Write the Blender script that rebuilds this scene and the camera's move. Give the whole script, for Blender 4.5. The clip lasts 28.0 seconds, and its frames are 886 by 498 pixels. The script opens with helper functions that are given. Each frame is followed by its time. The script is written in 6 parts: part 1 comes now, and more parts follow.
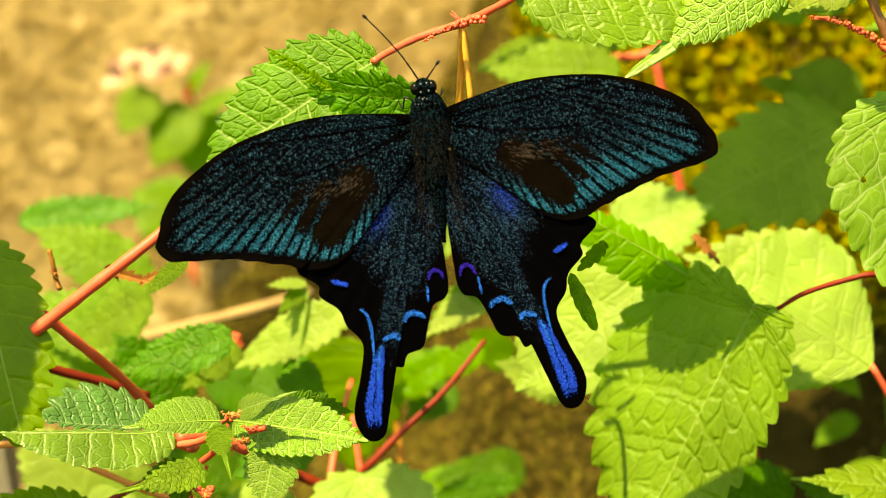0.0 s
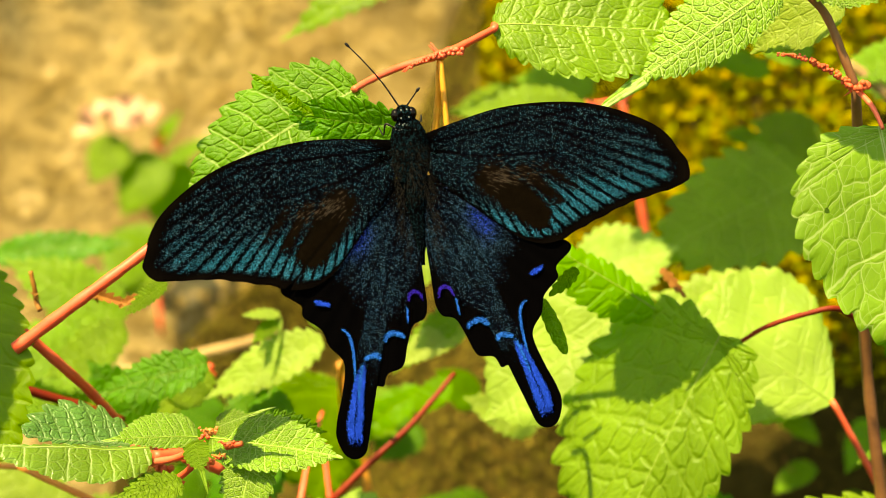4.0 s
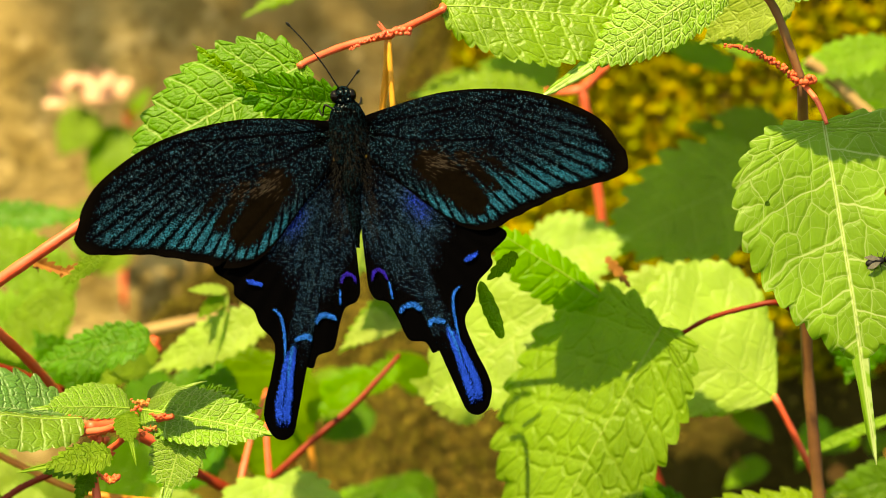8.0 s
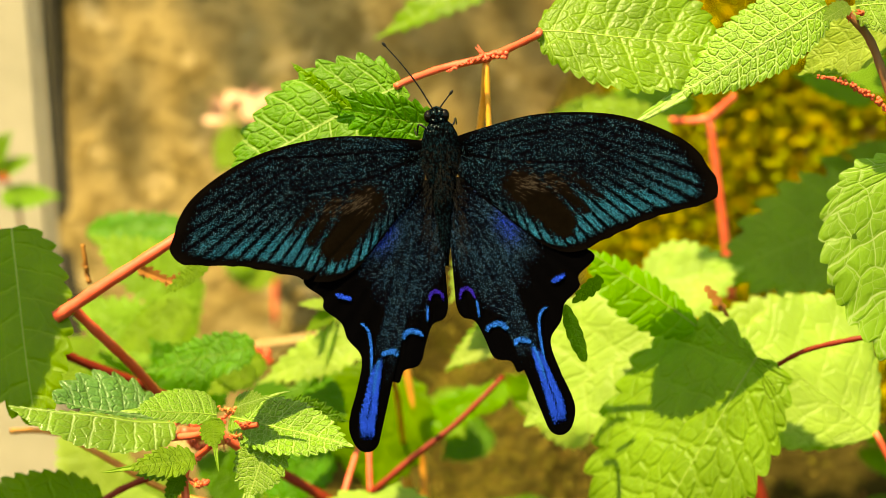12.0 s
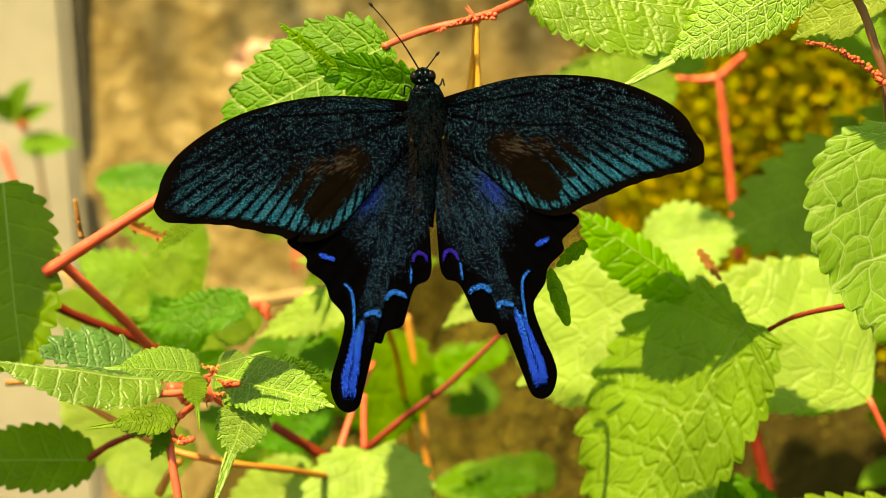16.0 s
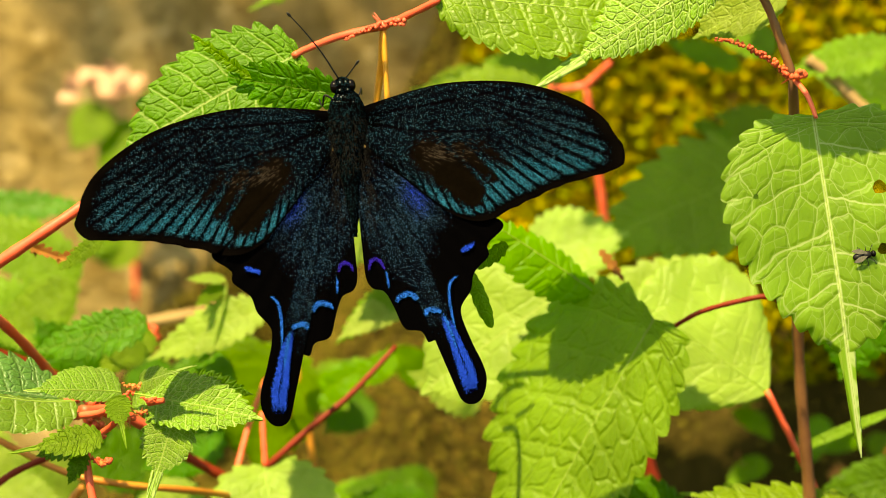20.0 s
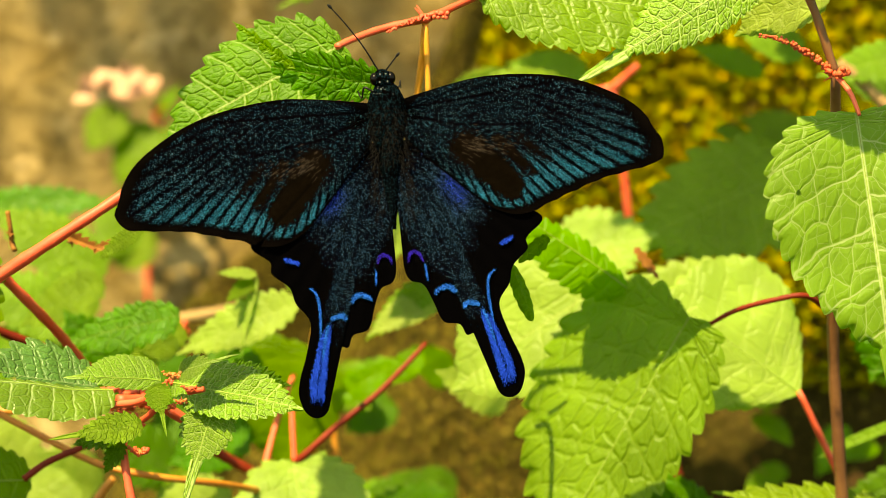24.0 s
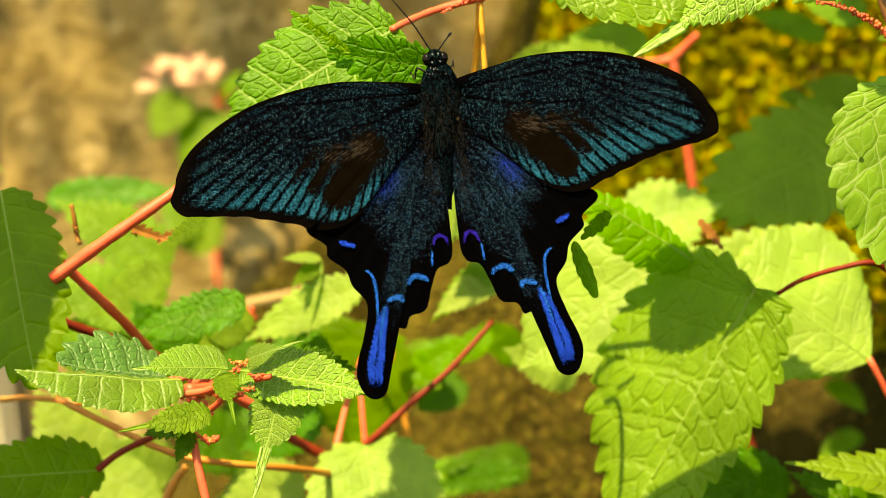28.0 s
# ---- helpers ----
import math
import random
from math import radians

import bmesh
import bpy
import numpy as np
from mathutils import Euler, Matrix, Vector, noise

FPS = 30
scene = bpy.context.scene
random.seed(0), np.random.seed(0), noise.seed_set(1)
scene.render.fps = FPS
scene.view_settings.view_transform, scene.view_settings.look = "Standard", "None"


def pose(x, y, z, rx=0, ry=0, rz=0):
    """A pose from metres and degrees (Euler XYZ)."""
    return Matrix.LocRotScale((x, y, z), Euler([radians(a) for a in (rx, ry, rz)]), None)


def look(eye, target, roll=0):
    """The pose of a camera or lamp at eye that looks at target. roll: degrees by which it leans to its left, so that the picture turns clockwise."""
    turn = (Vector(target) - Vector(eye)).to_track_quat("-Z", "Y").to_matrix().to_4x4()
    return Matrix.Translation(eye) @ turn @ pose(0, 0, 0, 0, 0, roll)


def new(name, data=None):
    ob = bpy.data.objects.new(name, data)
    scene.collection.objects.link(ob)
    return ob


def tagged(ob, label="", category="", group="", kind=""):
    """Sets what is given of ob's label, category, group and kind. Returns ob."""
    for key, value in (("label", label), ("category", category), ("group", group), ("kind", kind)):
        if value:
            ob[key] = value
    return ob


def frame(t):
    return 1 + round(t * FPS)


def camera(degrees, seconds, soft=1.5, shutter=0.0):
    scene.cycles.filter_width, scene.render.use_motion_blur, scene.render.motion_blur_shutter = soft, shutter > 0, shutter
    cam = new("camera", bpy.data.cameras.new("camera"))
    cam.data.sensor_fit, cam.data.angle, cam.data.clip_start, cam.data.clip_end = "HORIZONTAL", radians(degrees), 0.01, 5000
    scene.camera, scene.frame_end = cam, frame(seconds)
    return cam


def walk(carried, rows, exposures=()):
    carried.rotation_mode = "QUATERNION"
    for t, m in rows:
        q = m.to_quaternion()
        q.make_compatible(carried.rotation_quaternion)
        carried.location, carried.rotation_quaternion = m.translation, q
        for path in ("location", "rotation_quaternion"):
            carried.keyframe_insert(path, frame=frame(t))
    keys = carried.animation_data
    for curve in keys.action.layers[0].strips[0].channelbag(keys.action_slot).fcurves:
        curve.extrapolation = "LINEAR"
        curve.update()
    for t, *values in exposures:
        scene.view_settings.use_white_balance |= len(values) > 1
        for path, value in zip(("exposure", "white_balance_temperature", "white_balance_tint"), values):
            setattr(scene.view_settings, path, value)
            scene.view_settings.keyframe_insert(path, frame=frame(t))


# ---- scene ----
cam = camera(26, 28.0, soft=0.6)
cam.data.dof.use_dof = True
cam.data.dof.focus_distance = 0.37
cam.data.dof.aperture_fstop = 17.5

PATH = [
    (0, (-0.01350, 0.01001, 0.61017), (-0.05372, 0.40346, 0.55034), -3.227),
    (0.5, (-0.01852, 0.00561, 0.60666), (-0.05588, 0.39982, 0.55010), -2.786),
    (1, (-0.01761, 0.00897, 0.61323), (-0.05639, 0.40200, 0.54975), -3.145),
    (1.5, (-0.01868, 0.00478, 0.60944), (-0.05620, 0.39863, 0.55046), -2.884),
    (2, (-0.01718, 0.00397, 0.60806), (-0.05440, 0.39775, 0.54848), -2.865),
    (2.5, (-0.01464, 0.00288, 0.61017), (-0.05111, 0.39671, 0.55046), -2.868),
    (3, (-0.01565, 0.00255, 0.60894), (-0.04897, 0.39705, 0.55186), -2.464),
    (3.5, (-0.01686, -0.00070, 0.60207), (-0.04774, 0.39535, 0.55521), -2.107),
    (5.5, (-0.01382, -0.00171, 0.60149), (-0.04488, 0.39474, 0.55835), -2.125),
    (6, (-0.01372, -0.00104, 0.60220), (-0.04476, 0.39517, 0.55686), -2.149),
    (6.5, (-0.01228, -0.00138, 0.60182), (-0.04290, 0.39481, 0.55606), -2.182),
    (7, (-0.01310, -0.00104, 0.60060), (-0.04181, 0.39524, 0.55438), -2.005),
    (7.5, (-0.01016, 0.00017, 0.60191), (-0.03908, 0.39611, 0.55302), -1.392),
    (8, (-0.00699, 0.00028, 0.59973), (-0.03538, 0.39651, 0.55280), -0.043),
    (8.5, (-0.00480, 0.00051, 0.60155), (-0.03931, 0.39630, 0.55511), 0.859),
    (9, (-0.00085, 0.00028, 0.60177), (-0.04161, 0.39590, 0.55898), 1.026),
    (9.5, (0.00165, -0.00012, 0.60023), (-0.04154, 0.39539, 0.55891), 1.555),
    (10, (0.00595, -0.00054, 0.59973), (-0.04289, 0.39429, 0.55826), 1.768),
    (10.5, (0.01040, -0.00130, 0.60029), (-0.04424, 0.39287, 0.55977), 1.678),
    (11, (0.01259, -0.00115, 0.59999), (-0.04687, 0.39272, 0.56352), 2.059),
    (11.5, (0.01461, -0.00188, 0.59976), (-0.04973, 0.39133, 0.56446), 1.698),
    (12, (0.01456, -0.00188, 0.59911), (-0.05403, 0.38998, 0.55743), 1.318),
    (12.5, (0.01597, -0.00180, 0.59958), (-0.05525, 0.38951, 0.55713), 1.059),
    (14.5, (0.02228, 0.00214, 0.60092), (-0.04697, 0.39370, 0.55747), 1.051),
    (15, (0.02593, 0.00155, 0.60245), (-0.04601, 0.39222, 0.55554), 1.354),
    (15.5, (0.02786, 0.00149, 0.60319), (-0.04803, 0.39086, 0.55188), 1.602),
    (16, (0.02687, 0.00156, 0.60293), (-0.05120, 0.39020, 0.54937), 1.942),
    (16.5, (0.02774, 0.00147, 0.60318), (-0.05294, 0.38936, 0.54813), 1.804),
    (17, (0.02764, 0.00143, 0.60343), (-0.04826, 0.39014, 0.54738), 1.917),
    (17.5, (0.02468, 0.00185, 0.60200), (-0.03731, 0.39299, 0.54568), 1.297),
    (18, (0.02091, 0.00122, 0.60012), (-0.03027, 0.39393, 0.54394), 0.583),
    (18.5, (0.01292, -0.00050, 0.59904), (-0.02922, 0.39357, 0.54485), 0.363),
    (19, (0.01072, -0.00027, 0.59923), (-0.02922, 0.39490, 0.55182), 0.314),
    (19.5, (0.00441, -0.00212, 0.59828), (-0.02787, 0.39385, 0.55178), 0.580),
    (20, (-0.00004, -0.00263, 0.59711), (-0.03356, 0.39330, 0.55111), 0.556),
    (20.5, (-0.00223, -0.00271, 0.59590), (-0.03460, 0.39341, 0.55071), 0.720),
    (21, (-0.00461, -0.00208, 0.59467), (-0.03370, 0.39431, 0.54961), 0.683),
    (21.5, (-0.00689, -0.00323, 0.59392), (-0.03276, 0.39342, 0.54917), 0.909),
    (23.5, (-0.01156, -0.00408, 0.59388), (-0.04000, 0.39229, 0.54820), 1.614),
    (24, (-0.00968, -0.00381, 0.59217), (-0.04159, 0.39264, 0.54966), 1.302),
    (24.5, (-0.00932, -0.00421, 0.59302), (-0.04584, 0.39190, 0.55109), 0.976),
    (25, (-0.00836, -0.00182, 0.59238), (-0.04833, 0.39397, 0.55053), 0.732),
    (25.5, (-0.00892, 0.00007, 0.59238), (-0.05009, 0.39565, 0.54970), 0.561),
    (26, (-0.00800, 0.00104, 0.59244), (-0.05122, 0.39630, 0.54880), 0.272),
    (26.5, (-0.00684, -0.00102, 0.59155), (-0.05105, 0.39410, 0.54768), -0.168),
    (27, (-0.00743, -0.00140, 0.59082), (-0.05218, 0.39359, 0.54631), -0.249),
    (27.5, (-0.00744, -0.00006, 0.59274), (-0.05357, 0.39442, 0.54521), -0.507),
    (28, (-0.00804, -0.00300, 0.59376), (-0.05451, 0.39134, 0.54545), -0.855),
]
walk(cam, [(t, look(eye, target, roll)) for t, eye, target, roll in PATH],
     exposures=[(t, stops, 11500, -1.5) for t, stops in ((0, 1.90), (3.0, 1.92), (6.0, 1.86), (8.0, 1.78), (12.0, 1.86), (15.0, 1.80), (16.5, 1.70), (18.0, 1.62), (20.0, 1.70), (24.0, 1.76), (28.0, 1.83))])

# the butterfly: seconds, place, lean, wings raised by so many degrees
FLIGHT = [
    (0, (-0.05091, 0.36200, 0.57855), 6.11, -4.0),
    (0.5, (-0.05216, 0.36200, 0.57865), 5.84, -4.8),
    (1, (-0.05013, 0.36200, 0.57697), 6.89, -3.4),
    (1.5, (-0.05163, 0.36200, 0.57841), 5.20, -0.8),
    (2, (-0.05013, 0.36200, 0.57758), 6.82, -0.3),
    (2.5, (-0.04942, 0.36200, 0.57634), 7.28, 0.1),
    (3, (-0.04767, 0.36200, 0.57702), 8.32, 1.0),
    (3.5, (-0.04976, 0.36200, 0.57790), 7.15, -0.2),
    (5.5, (-0.05132, 0.36200, 0.57876), 6.74, -1.7),
    (6, (-0.05066, 0.36200, 0.57785), 7.20, -1.8),
    (6.5, (-0.05076, 0.36200, 0.57791), 7.02, -1.6),
    (7, (-0.05085, 0.36200, 0.57768), 7.01, -1.5),
    (7.5, (-0.05085, 0.36200, 0.57729), 7.13, -1.1),
    (8, (-0.05120, 0.36200, 0.57763), 6.93, -0.6),
    (8.5, (-0.05138, 0.36200, 0.57758), 6.87, -0.8),
    (9, (-0.05133, 0.36200, 0.57740), 6.96, -1.2),
    (9.5, (-0.05144, 0.36200, 0.57755), 7.14, -0.9),
    (10, (-0.05137, 0.36200, 0.57804), 6.65, -0.5),
    (10.5, (-0.05099, 0.36200, 0.57778), 6.80, -0.3),
    (11, (-0.05091, 0.36200, 0.57811), 7.21, -0.3),
    (11.5, (-0.05085, 0.36200, 0.57829), 6.96, -0.7),
    (12, (-0.05027, 0.36200, 0.57778), 7.24, -1.2),
    (12.5, (-0.05076, 0.36200, 0.57807), 7.25, -1.0),
    (14.5, (-0.05004, 0.36200, 0.57779), 7.13, -0.2),
    (15, (-0.05057, 0.36200, 0.57797), 7.25, 0.1),
    (15.5, (-0.05025, 0.36200, 0.57792), 7.33, -0.0),
    (16, (-0.04986, 0.36200, 0.57796), 7.12, -0.4),
    (16.5, (-0.04994, 0.36200, 0.57775), 7.21, -0.8),
    (17, (-0.04973, 0.36200, 0.57786), 7.17, -0.7),
    (17.5, (-0.05027, 0.36200, 0.57784), 6.95, 0.0),
    (18, (-0.04996, 0.36200, 0.57736), 6.95, 0.6),
    (18.5, (-0.05019, 0.36200, 0.57736), 6.97, 0.5),
    (19, (-0.05012, 0.36200, 0.57718), 6.75, 0.0),
    (19.5, (-0.04988, 0.36200, 0.57706), 6.83, -0.0),
    (20, (-0.04980, 0.36200, 0.57736), 6.90, -0.0),
    (20.5, (-0.05001, 0.36200, 0.57693), 6.88, 0.0),
    (21, (-0.05005, 0.36200, 0.57680), 6.86, 0.2),
    (21.5, (-0.05005, 0.36200, 0.57691), 6.97, -0.1),
    (23.5, (-0.05024, 0.36200, 0.57670), 7.83, -0.7),
    (24, (-0.05076, 0.36200, 0.57702), 7.35, -0.9),
    (24.5, (-0.05000, 0.36200, 0.57716), 7.43, -0.9),
    (25, (-0.04945, 0.36200, 0.57648), 7.92, -0.8),
    (25.5, (-0.04928, 0.36200, 0.57650), 8.16, -0.8),
    (26, (-0.04994, 0.36200, 0.57606), 7.90, -1.1),
    (26.5, (-0.05009, 0.36200, 0.57649), 7.78, -1.8),
    (27, (-0.05013, 0.36200, 0.57675), 7.82, -2.3),
    (27.5, (-0.05037, 0.36200, 0.57686), 7.21, -2.9),
    (28, (-0.05145, 0.36200, 0.57731), 6.54, -3.8),
]
AHEAD = Vector((-0.0838, 0.9898, -0.1150))

# ---- light ----
SUN = Vector((-0.25, -0.455, 0.885)).normalized()
world = bpy.data.worlds.new("sky")
scene.world = world
world.use_nodes = True
wn = world.node_tree
sky = wn.nodes.new("ShaderNodeTexSky")
sky.sky_type = "NISHITA"
sky.sun_disc = False
sky.sun_elevation = math.asin(SUN.z)
sky.sun_rotation = math.atan2(SUN.x, SUN.y)
wn.links.new(sky.outputs[0], wn.nodes["Background"].inputs[0])
wn.nodes["Background"].inputs[1].default_value = 0.115
lamp = bpy.data.lights.new("sun", "SUN")
lamp.energy, lamp.angle, lamp.color = 4.3, radians(0.5), (1.0, 0.91, 0.72)
new("sun", lamp).matrix_world = look(SUN * 5, (0, 0, 0))


# ---- materials ----
def nodes_of(name):
    m = bpy.data.materials.new(name)
    m.use_nodes = True
    t = m.node_tree
    return m, t, t.nodes["Principled BSDF"], t.nodes["Material Output"]


def node(t, kind, **values):
    n = t.nodes.new("ShaderNode" + kind)
    for k, v in values.items():
        if k.startswith("i"):
            n.inputs[int(k[1:])].default_value = v
        elif k == "op":
            n.operation = v
        elif k == "blend":
            n.data_type, n.blend_type = "RGBA", v
        elif k == "feature":
            n.feature = v
        elif k == "clamp":
            n.use_clamp = v
    return n


def maths(t, op, a, b=None, c=None, clamp=False):
    n = node(t, "Math", op=op, clamp=clamp)
    for i, v in enumerate((a, b, c)):
        if v is None:
            continue
        if isinstance(v, (int, float)):
            n.inputs[i].default_value = v
        else:
            t.links.new(v, n.inputs[i])
    return n.outputs[0]


def smooth(t, v, lo, hi):
    n = node(t, "MapRange")
    n.interpolation_type = "SMOOTHSTEP"
    n.inputs[1].default_value, n.inputs[2].default_value = lo, hi
    t.links.new(v, n.inputs[0])
    return n.outputs[0]


def mixed(t, fac, a, b, blend="MIX"):
    n = node(t, "Mix", blend=blend)
    for i, v in ((0, fac), (6, a), (7, b)):
        if isinstance(v, (int, float, tuple)):
            n.inputs[i].default_value = (*v, 1) if isinstance(v, tuple) else v
        else:
            t.links.new(v, n.inputs[i])
    return n.outputs[2]


def noisy(t, scale, detail=4.0, vec=None, rough=0.6):
    n = node(t, "TexNoise")
    n.inputs["Scale"].default_value, n.inputs["Detail"].default_value, n.inputs["Roughness"].default_value = scale, detail, rough
    if vec is None:
        vec = node(t, "TexCoord").outputs["Object"]
    t.links.new(vec, n.inputs["Vector"])
    return n


def bumped(t, height, strength, distance, normal=None):
    n = node(t, "Bump")
    n.inputs["Strength"].default_value, n.inputs["Distance"].default_value = strength, distance
    t.links.new(height, n.inputs["Height"])
    if normal is not None:
        t.links.new(normal, n.inputs["Normal"])
    return n.outputs[0]


LATERALS = {}


def leaf_material(name, base, vein, glow, laterals=8.0, net=19.0, gloss=0.45, through_part=0.48, relief=1.0, fine_lines=0.42, bold=1.0, thin=1.0, pale_lines=0.75):
    """A leaf blade: side veins, cross veins and a finer net between them, thin enough for light to pass."""
    LATERALS[name] = laterals
    m, t, b, out = nodes_of(name)
    uv = node(t, "UVMap").outputs[0]
    run = node(t, "UVMap")
    run.uv_map = "Veins"
    sep = node(t, "SeparateXYZ")
    t.links.new(run.outputs[0], sep.inputs[0])
    side = maths(t, "GREATER_THAN", sep.outputs[0], 0.5)
    ax = maths(t, "ABSOLUTE", maths(t, "SUBTRACT", sep.outputs[0], 0.5))
    warp = noisy(t, 7.0, 3.0, uv)
    q = maths(t, "MULTIPLY", sep.outputs[1], laterals)
    q = maths(t, "ADD", q, maths(t, "MULTIPLY", maths(t, "SUBTRACT", warp.outputs[0], 0.5), 0.35))
    tri = maths(t, "PINGPONG", q, 0.5)
    taper = maths(t, "MULTIPLY_ADD", ax, -1.6, 1.0)
    lateral = maths(t, "MULTIPLY", taper, maths(t, "SUBTRACT", 1.0, smooth(t, tri, 0.0012 * laterals * bold, 0.0050 * laterals * bold)))
    mid = maths(t, "SUBTRACT", 1.0, smooth(t, ax, 0.003, 0.008))
    # cells between the side veins, and the fine net inside them
    comb = node(t, "CombineXYZ")
    t.links.new(maths(t, "MULTIPLY_ADD", side, 7.3, maths(t, "MULTIPLY", ax, net)), comb.inputs[0])
    t.links.new(maths(t, "MULTIPLY", q, 0.9 * net / laterals), comb.inputs[1])
    swirl = node(t, "VectorMath", op="MULTIPLY_ADD")
    t.links.new(noisy(t, 9.0, 2.0, uv).outputs["Color"], swirl.inputs[0])
    swirl.inputs[1].default_value = (0.45, 0.45, 0.0)
    t.links.new(comb.outputs[0], swirl.inputs[2])
    cells = []
    for scale, rand in ((0.55, 0.8), (1.25, 0.9), (3.4, 1.0)):
        vor = node(t, "TexVoronoi", feature="DISTANCE_TO_EDGE")
        vor.voronoi_dimensions = "2D"
        vor.inputs["Scale"].default_value, vor.inputs["Randomness"].default_value = scale, rand
        t.links.new(swirl.outputs[0], vor.inputs["Vector"])
        cells.append(vor.outputs["Distance"])
    cross = maths(t, "SUBTRACT", 1.0, smooth(t, cells[0], 0.010 * thin, 0.040 * thin))
    netting = maths(t, "SUBTRACT", 1.0, smooth(t, cells[1], 0.015 * thin, 0.070 * thin))
    lines = maths(t, "MAXIMUM", maths(t, "MAXIMUM", maths(t, "MULTIPLY", lateral, 0.85), mid),
                  maths(t, "MAXIMUM", maths(t, "MULTIPLY", cross, fine_lines), maths(t, "MULTIPLY", netting, fine_lines * 0.45)))
    pad = maths(t, "MULTIPLY", smooth(t, tri, 0.0, 0.13), smooth(t, cells[0], 0.0, 0.15))
    patch = noisy(t, 3.0, 5.0, uv)
    rand = node(t, "ObjectInfo").outputs["Random"]
    dark = tuple(c * 0.80 for c in base)
    light = tuple(min(1, c * 1.16) for c in base)
    col = mixed(t, smooth(t, patch.outputs[0], 0.3, 0.7), dark, light)
    hue = node(t, "HueSaturation")
    t.links.new(maths(t, "MULTIPLY_ADD", rand, 0.03, 0.487), hue.inputs["Hue"])
    t.links.new(maths(t, "MULTIPLY_ADD", rand, 0.35, 0.85), hue.inputs["Value"])
    t.links.new(col, hue.inputs["Color"])
    spots = smooth(t, noisy(t, 34.0, 2.0, uv).outputs[0], 0.72, 0.78)
    col = mixed(t, maths(t, "MULTIPLY", spots, 0.6), hue.outputs[0], (0.11, 0.09, 0.015))
    col = mixed(t, maths(t, "MULTIPLY", lines, pale_lines), col, vein)
    height = maths(t, "ADD", pad, maths(t, "MULTIPLY", smooth(t, cells[1], 0.0, 0.3), 0.30))
    height = maths(t, "ADD", height, maths(t, "MULTIPLY", smooth(t, cells[2], 0.0, 0.3), 0.07))
    fine = noisy(t, 160.0, 2.0, uv)
    nrm = bumped(t, height, min(1.0, relief), 0.00030 * max(1.0, relief))
    nrm = bumped(t, fine.outputs[0], 0.3, 0.0001, nrm)
    t.links.new(col, b.inputs["Base Color"])
    t.links.new(nrm, b.inputs["Normal"])
    t.links.new(maths(t, "MULTIPLY_ADD", fine.outputs[0], 0.2, gloss - 0.1), b.inputs["Roughness"])
    b.inputs["Specular IOR Level"].default_value = 0.20 if gloss > 0.4 else 0.34
    tr = node(t, "BsdfTranslucent")
    t.links.new(mixed(t, 0.75, col, (glow[0] * 0.5, glow[1] * 1.25, glow[2] * 0.5)), tr.inputs[0])
    t.links.new(nrm, tr.inputs["Normal"])
    mix = node(t, "MixShader")
    mix.inputs[0].default_value = through_part
    t.links.new(b.outputs[0], mix.inputs[1])
    t.links.new(tr.outputs[0], mix.inputs[2])
    t.links.new(mix.outputs[0], out.inputs[0])
    return m


def plain_material(name, a, b2, scale, rough=0.6, bump=0.3, distance=0.0005, metallic=0.0, detail=5.0, spec=0.4):
    m, t, b, out = nodes_of(name)
    n = noisy(t, scale, detail)
    n2 = noisy(t, scale * 7, 3.0)
    fac = maths(t, "ADD", maths(t, "MULTIPLY", n.outputs[0], 0.75), maths(t, "MULTIPLY", n2.outputs[0], 0.25))
    t.links.new(mixed(t, smooth(t, fac, 0.3, 0.7), a, b2), b.inputs["Base Color"])
    t.links.new(bumped(t, n2.outputs[0], bump, distance), b.inputs["Normal"])
    b.inputs["Roughness"].default_value, b.inputs["Metallic"].default_value = rough, metallic
    b.inputs["Specular IOR Level"].default_value = spec
    return m


YOUNG = leaf_material("young_leaf", (0.138, 0.245, 0.018), (0.26, 0.38, 0.06), (0.27, 0.39, 0.018), net=25.0, gloss=0.46, relief=1.0, fine_lines=0.36, bold=0.9, pale_lines=0.45)
# darker leaf green with shade put into the colour
SHADE_GREEN = leaf_material("shade_green_leaf", (0.058, 0.165, 0.006), (0.14, 0.25, 0.03), (0.11, 0.22, 0.004), laterals=9.0, net=15.0, relief=1.0, fine_lines=0.3)
PALE = leaf_material("pale_leaf", (0.235, 0.335, 0.055), (0.33, 0.43, 0.10), (0.34, 0.43, 0.055), relief=0.5, fine_lines=0.25)
CRISP = leaf_material("wrinkled_leaf", (0.118, 0.250, 0.009), (0.42, 0.56, 0.20), (0.16, 0.27, 0.008), laterals=10.0, net=40.0, gloss=0.36, through_part=0.36, relief=1.0, fine_lines=0.75, bold=1.0, thin=2.0)
# upper half of the long folded leaf, its shade painted into the base colour
SHADED_HALF = leaf_material("blue_green_shaded_half", (0.060, 0.142, 0.030), (0.17, 0.25, 0.10), (0.09, 0.18, 0.01), net=24.0, gloss=0.32, through_part=0.25, relief=0.7, fine_lines=0.3)
MIDDLE = leaf_material("middle_leaf", (0.080, 0.175, 0.008), (0.34, 0.45, 0.14), (0.15, 0.26, 0.004), laterals=9.0, net=26.0, relief=0.85, fine_lines=0.32, bold=1.2)
HOLED = leaf_material("thin_leaf", (0.140, 0.245, 0.022), (0.42, 0.50, 0.22), (0.22, 0.33, 0.012), laterals=7.0, net=22.0, gloss=0.44, relief=0.55, fine_lines=0.45, bold=0.9, thin=0.8, pale_lines=0.85)
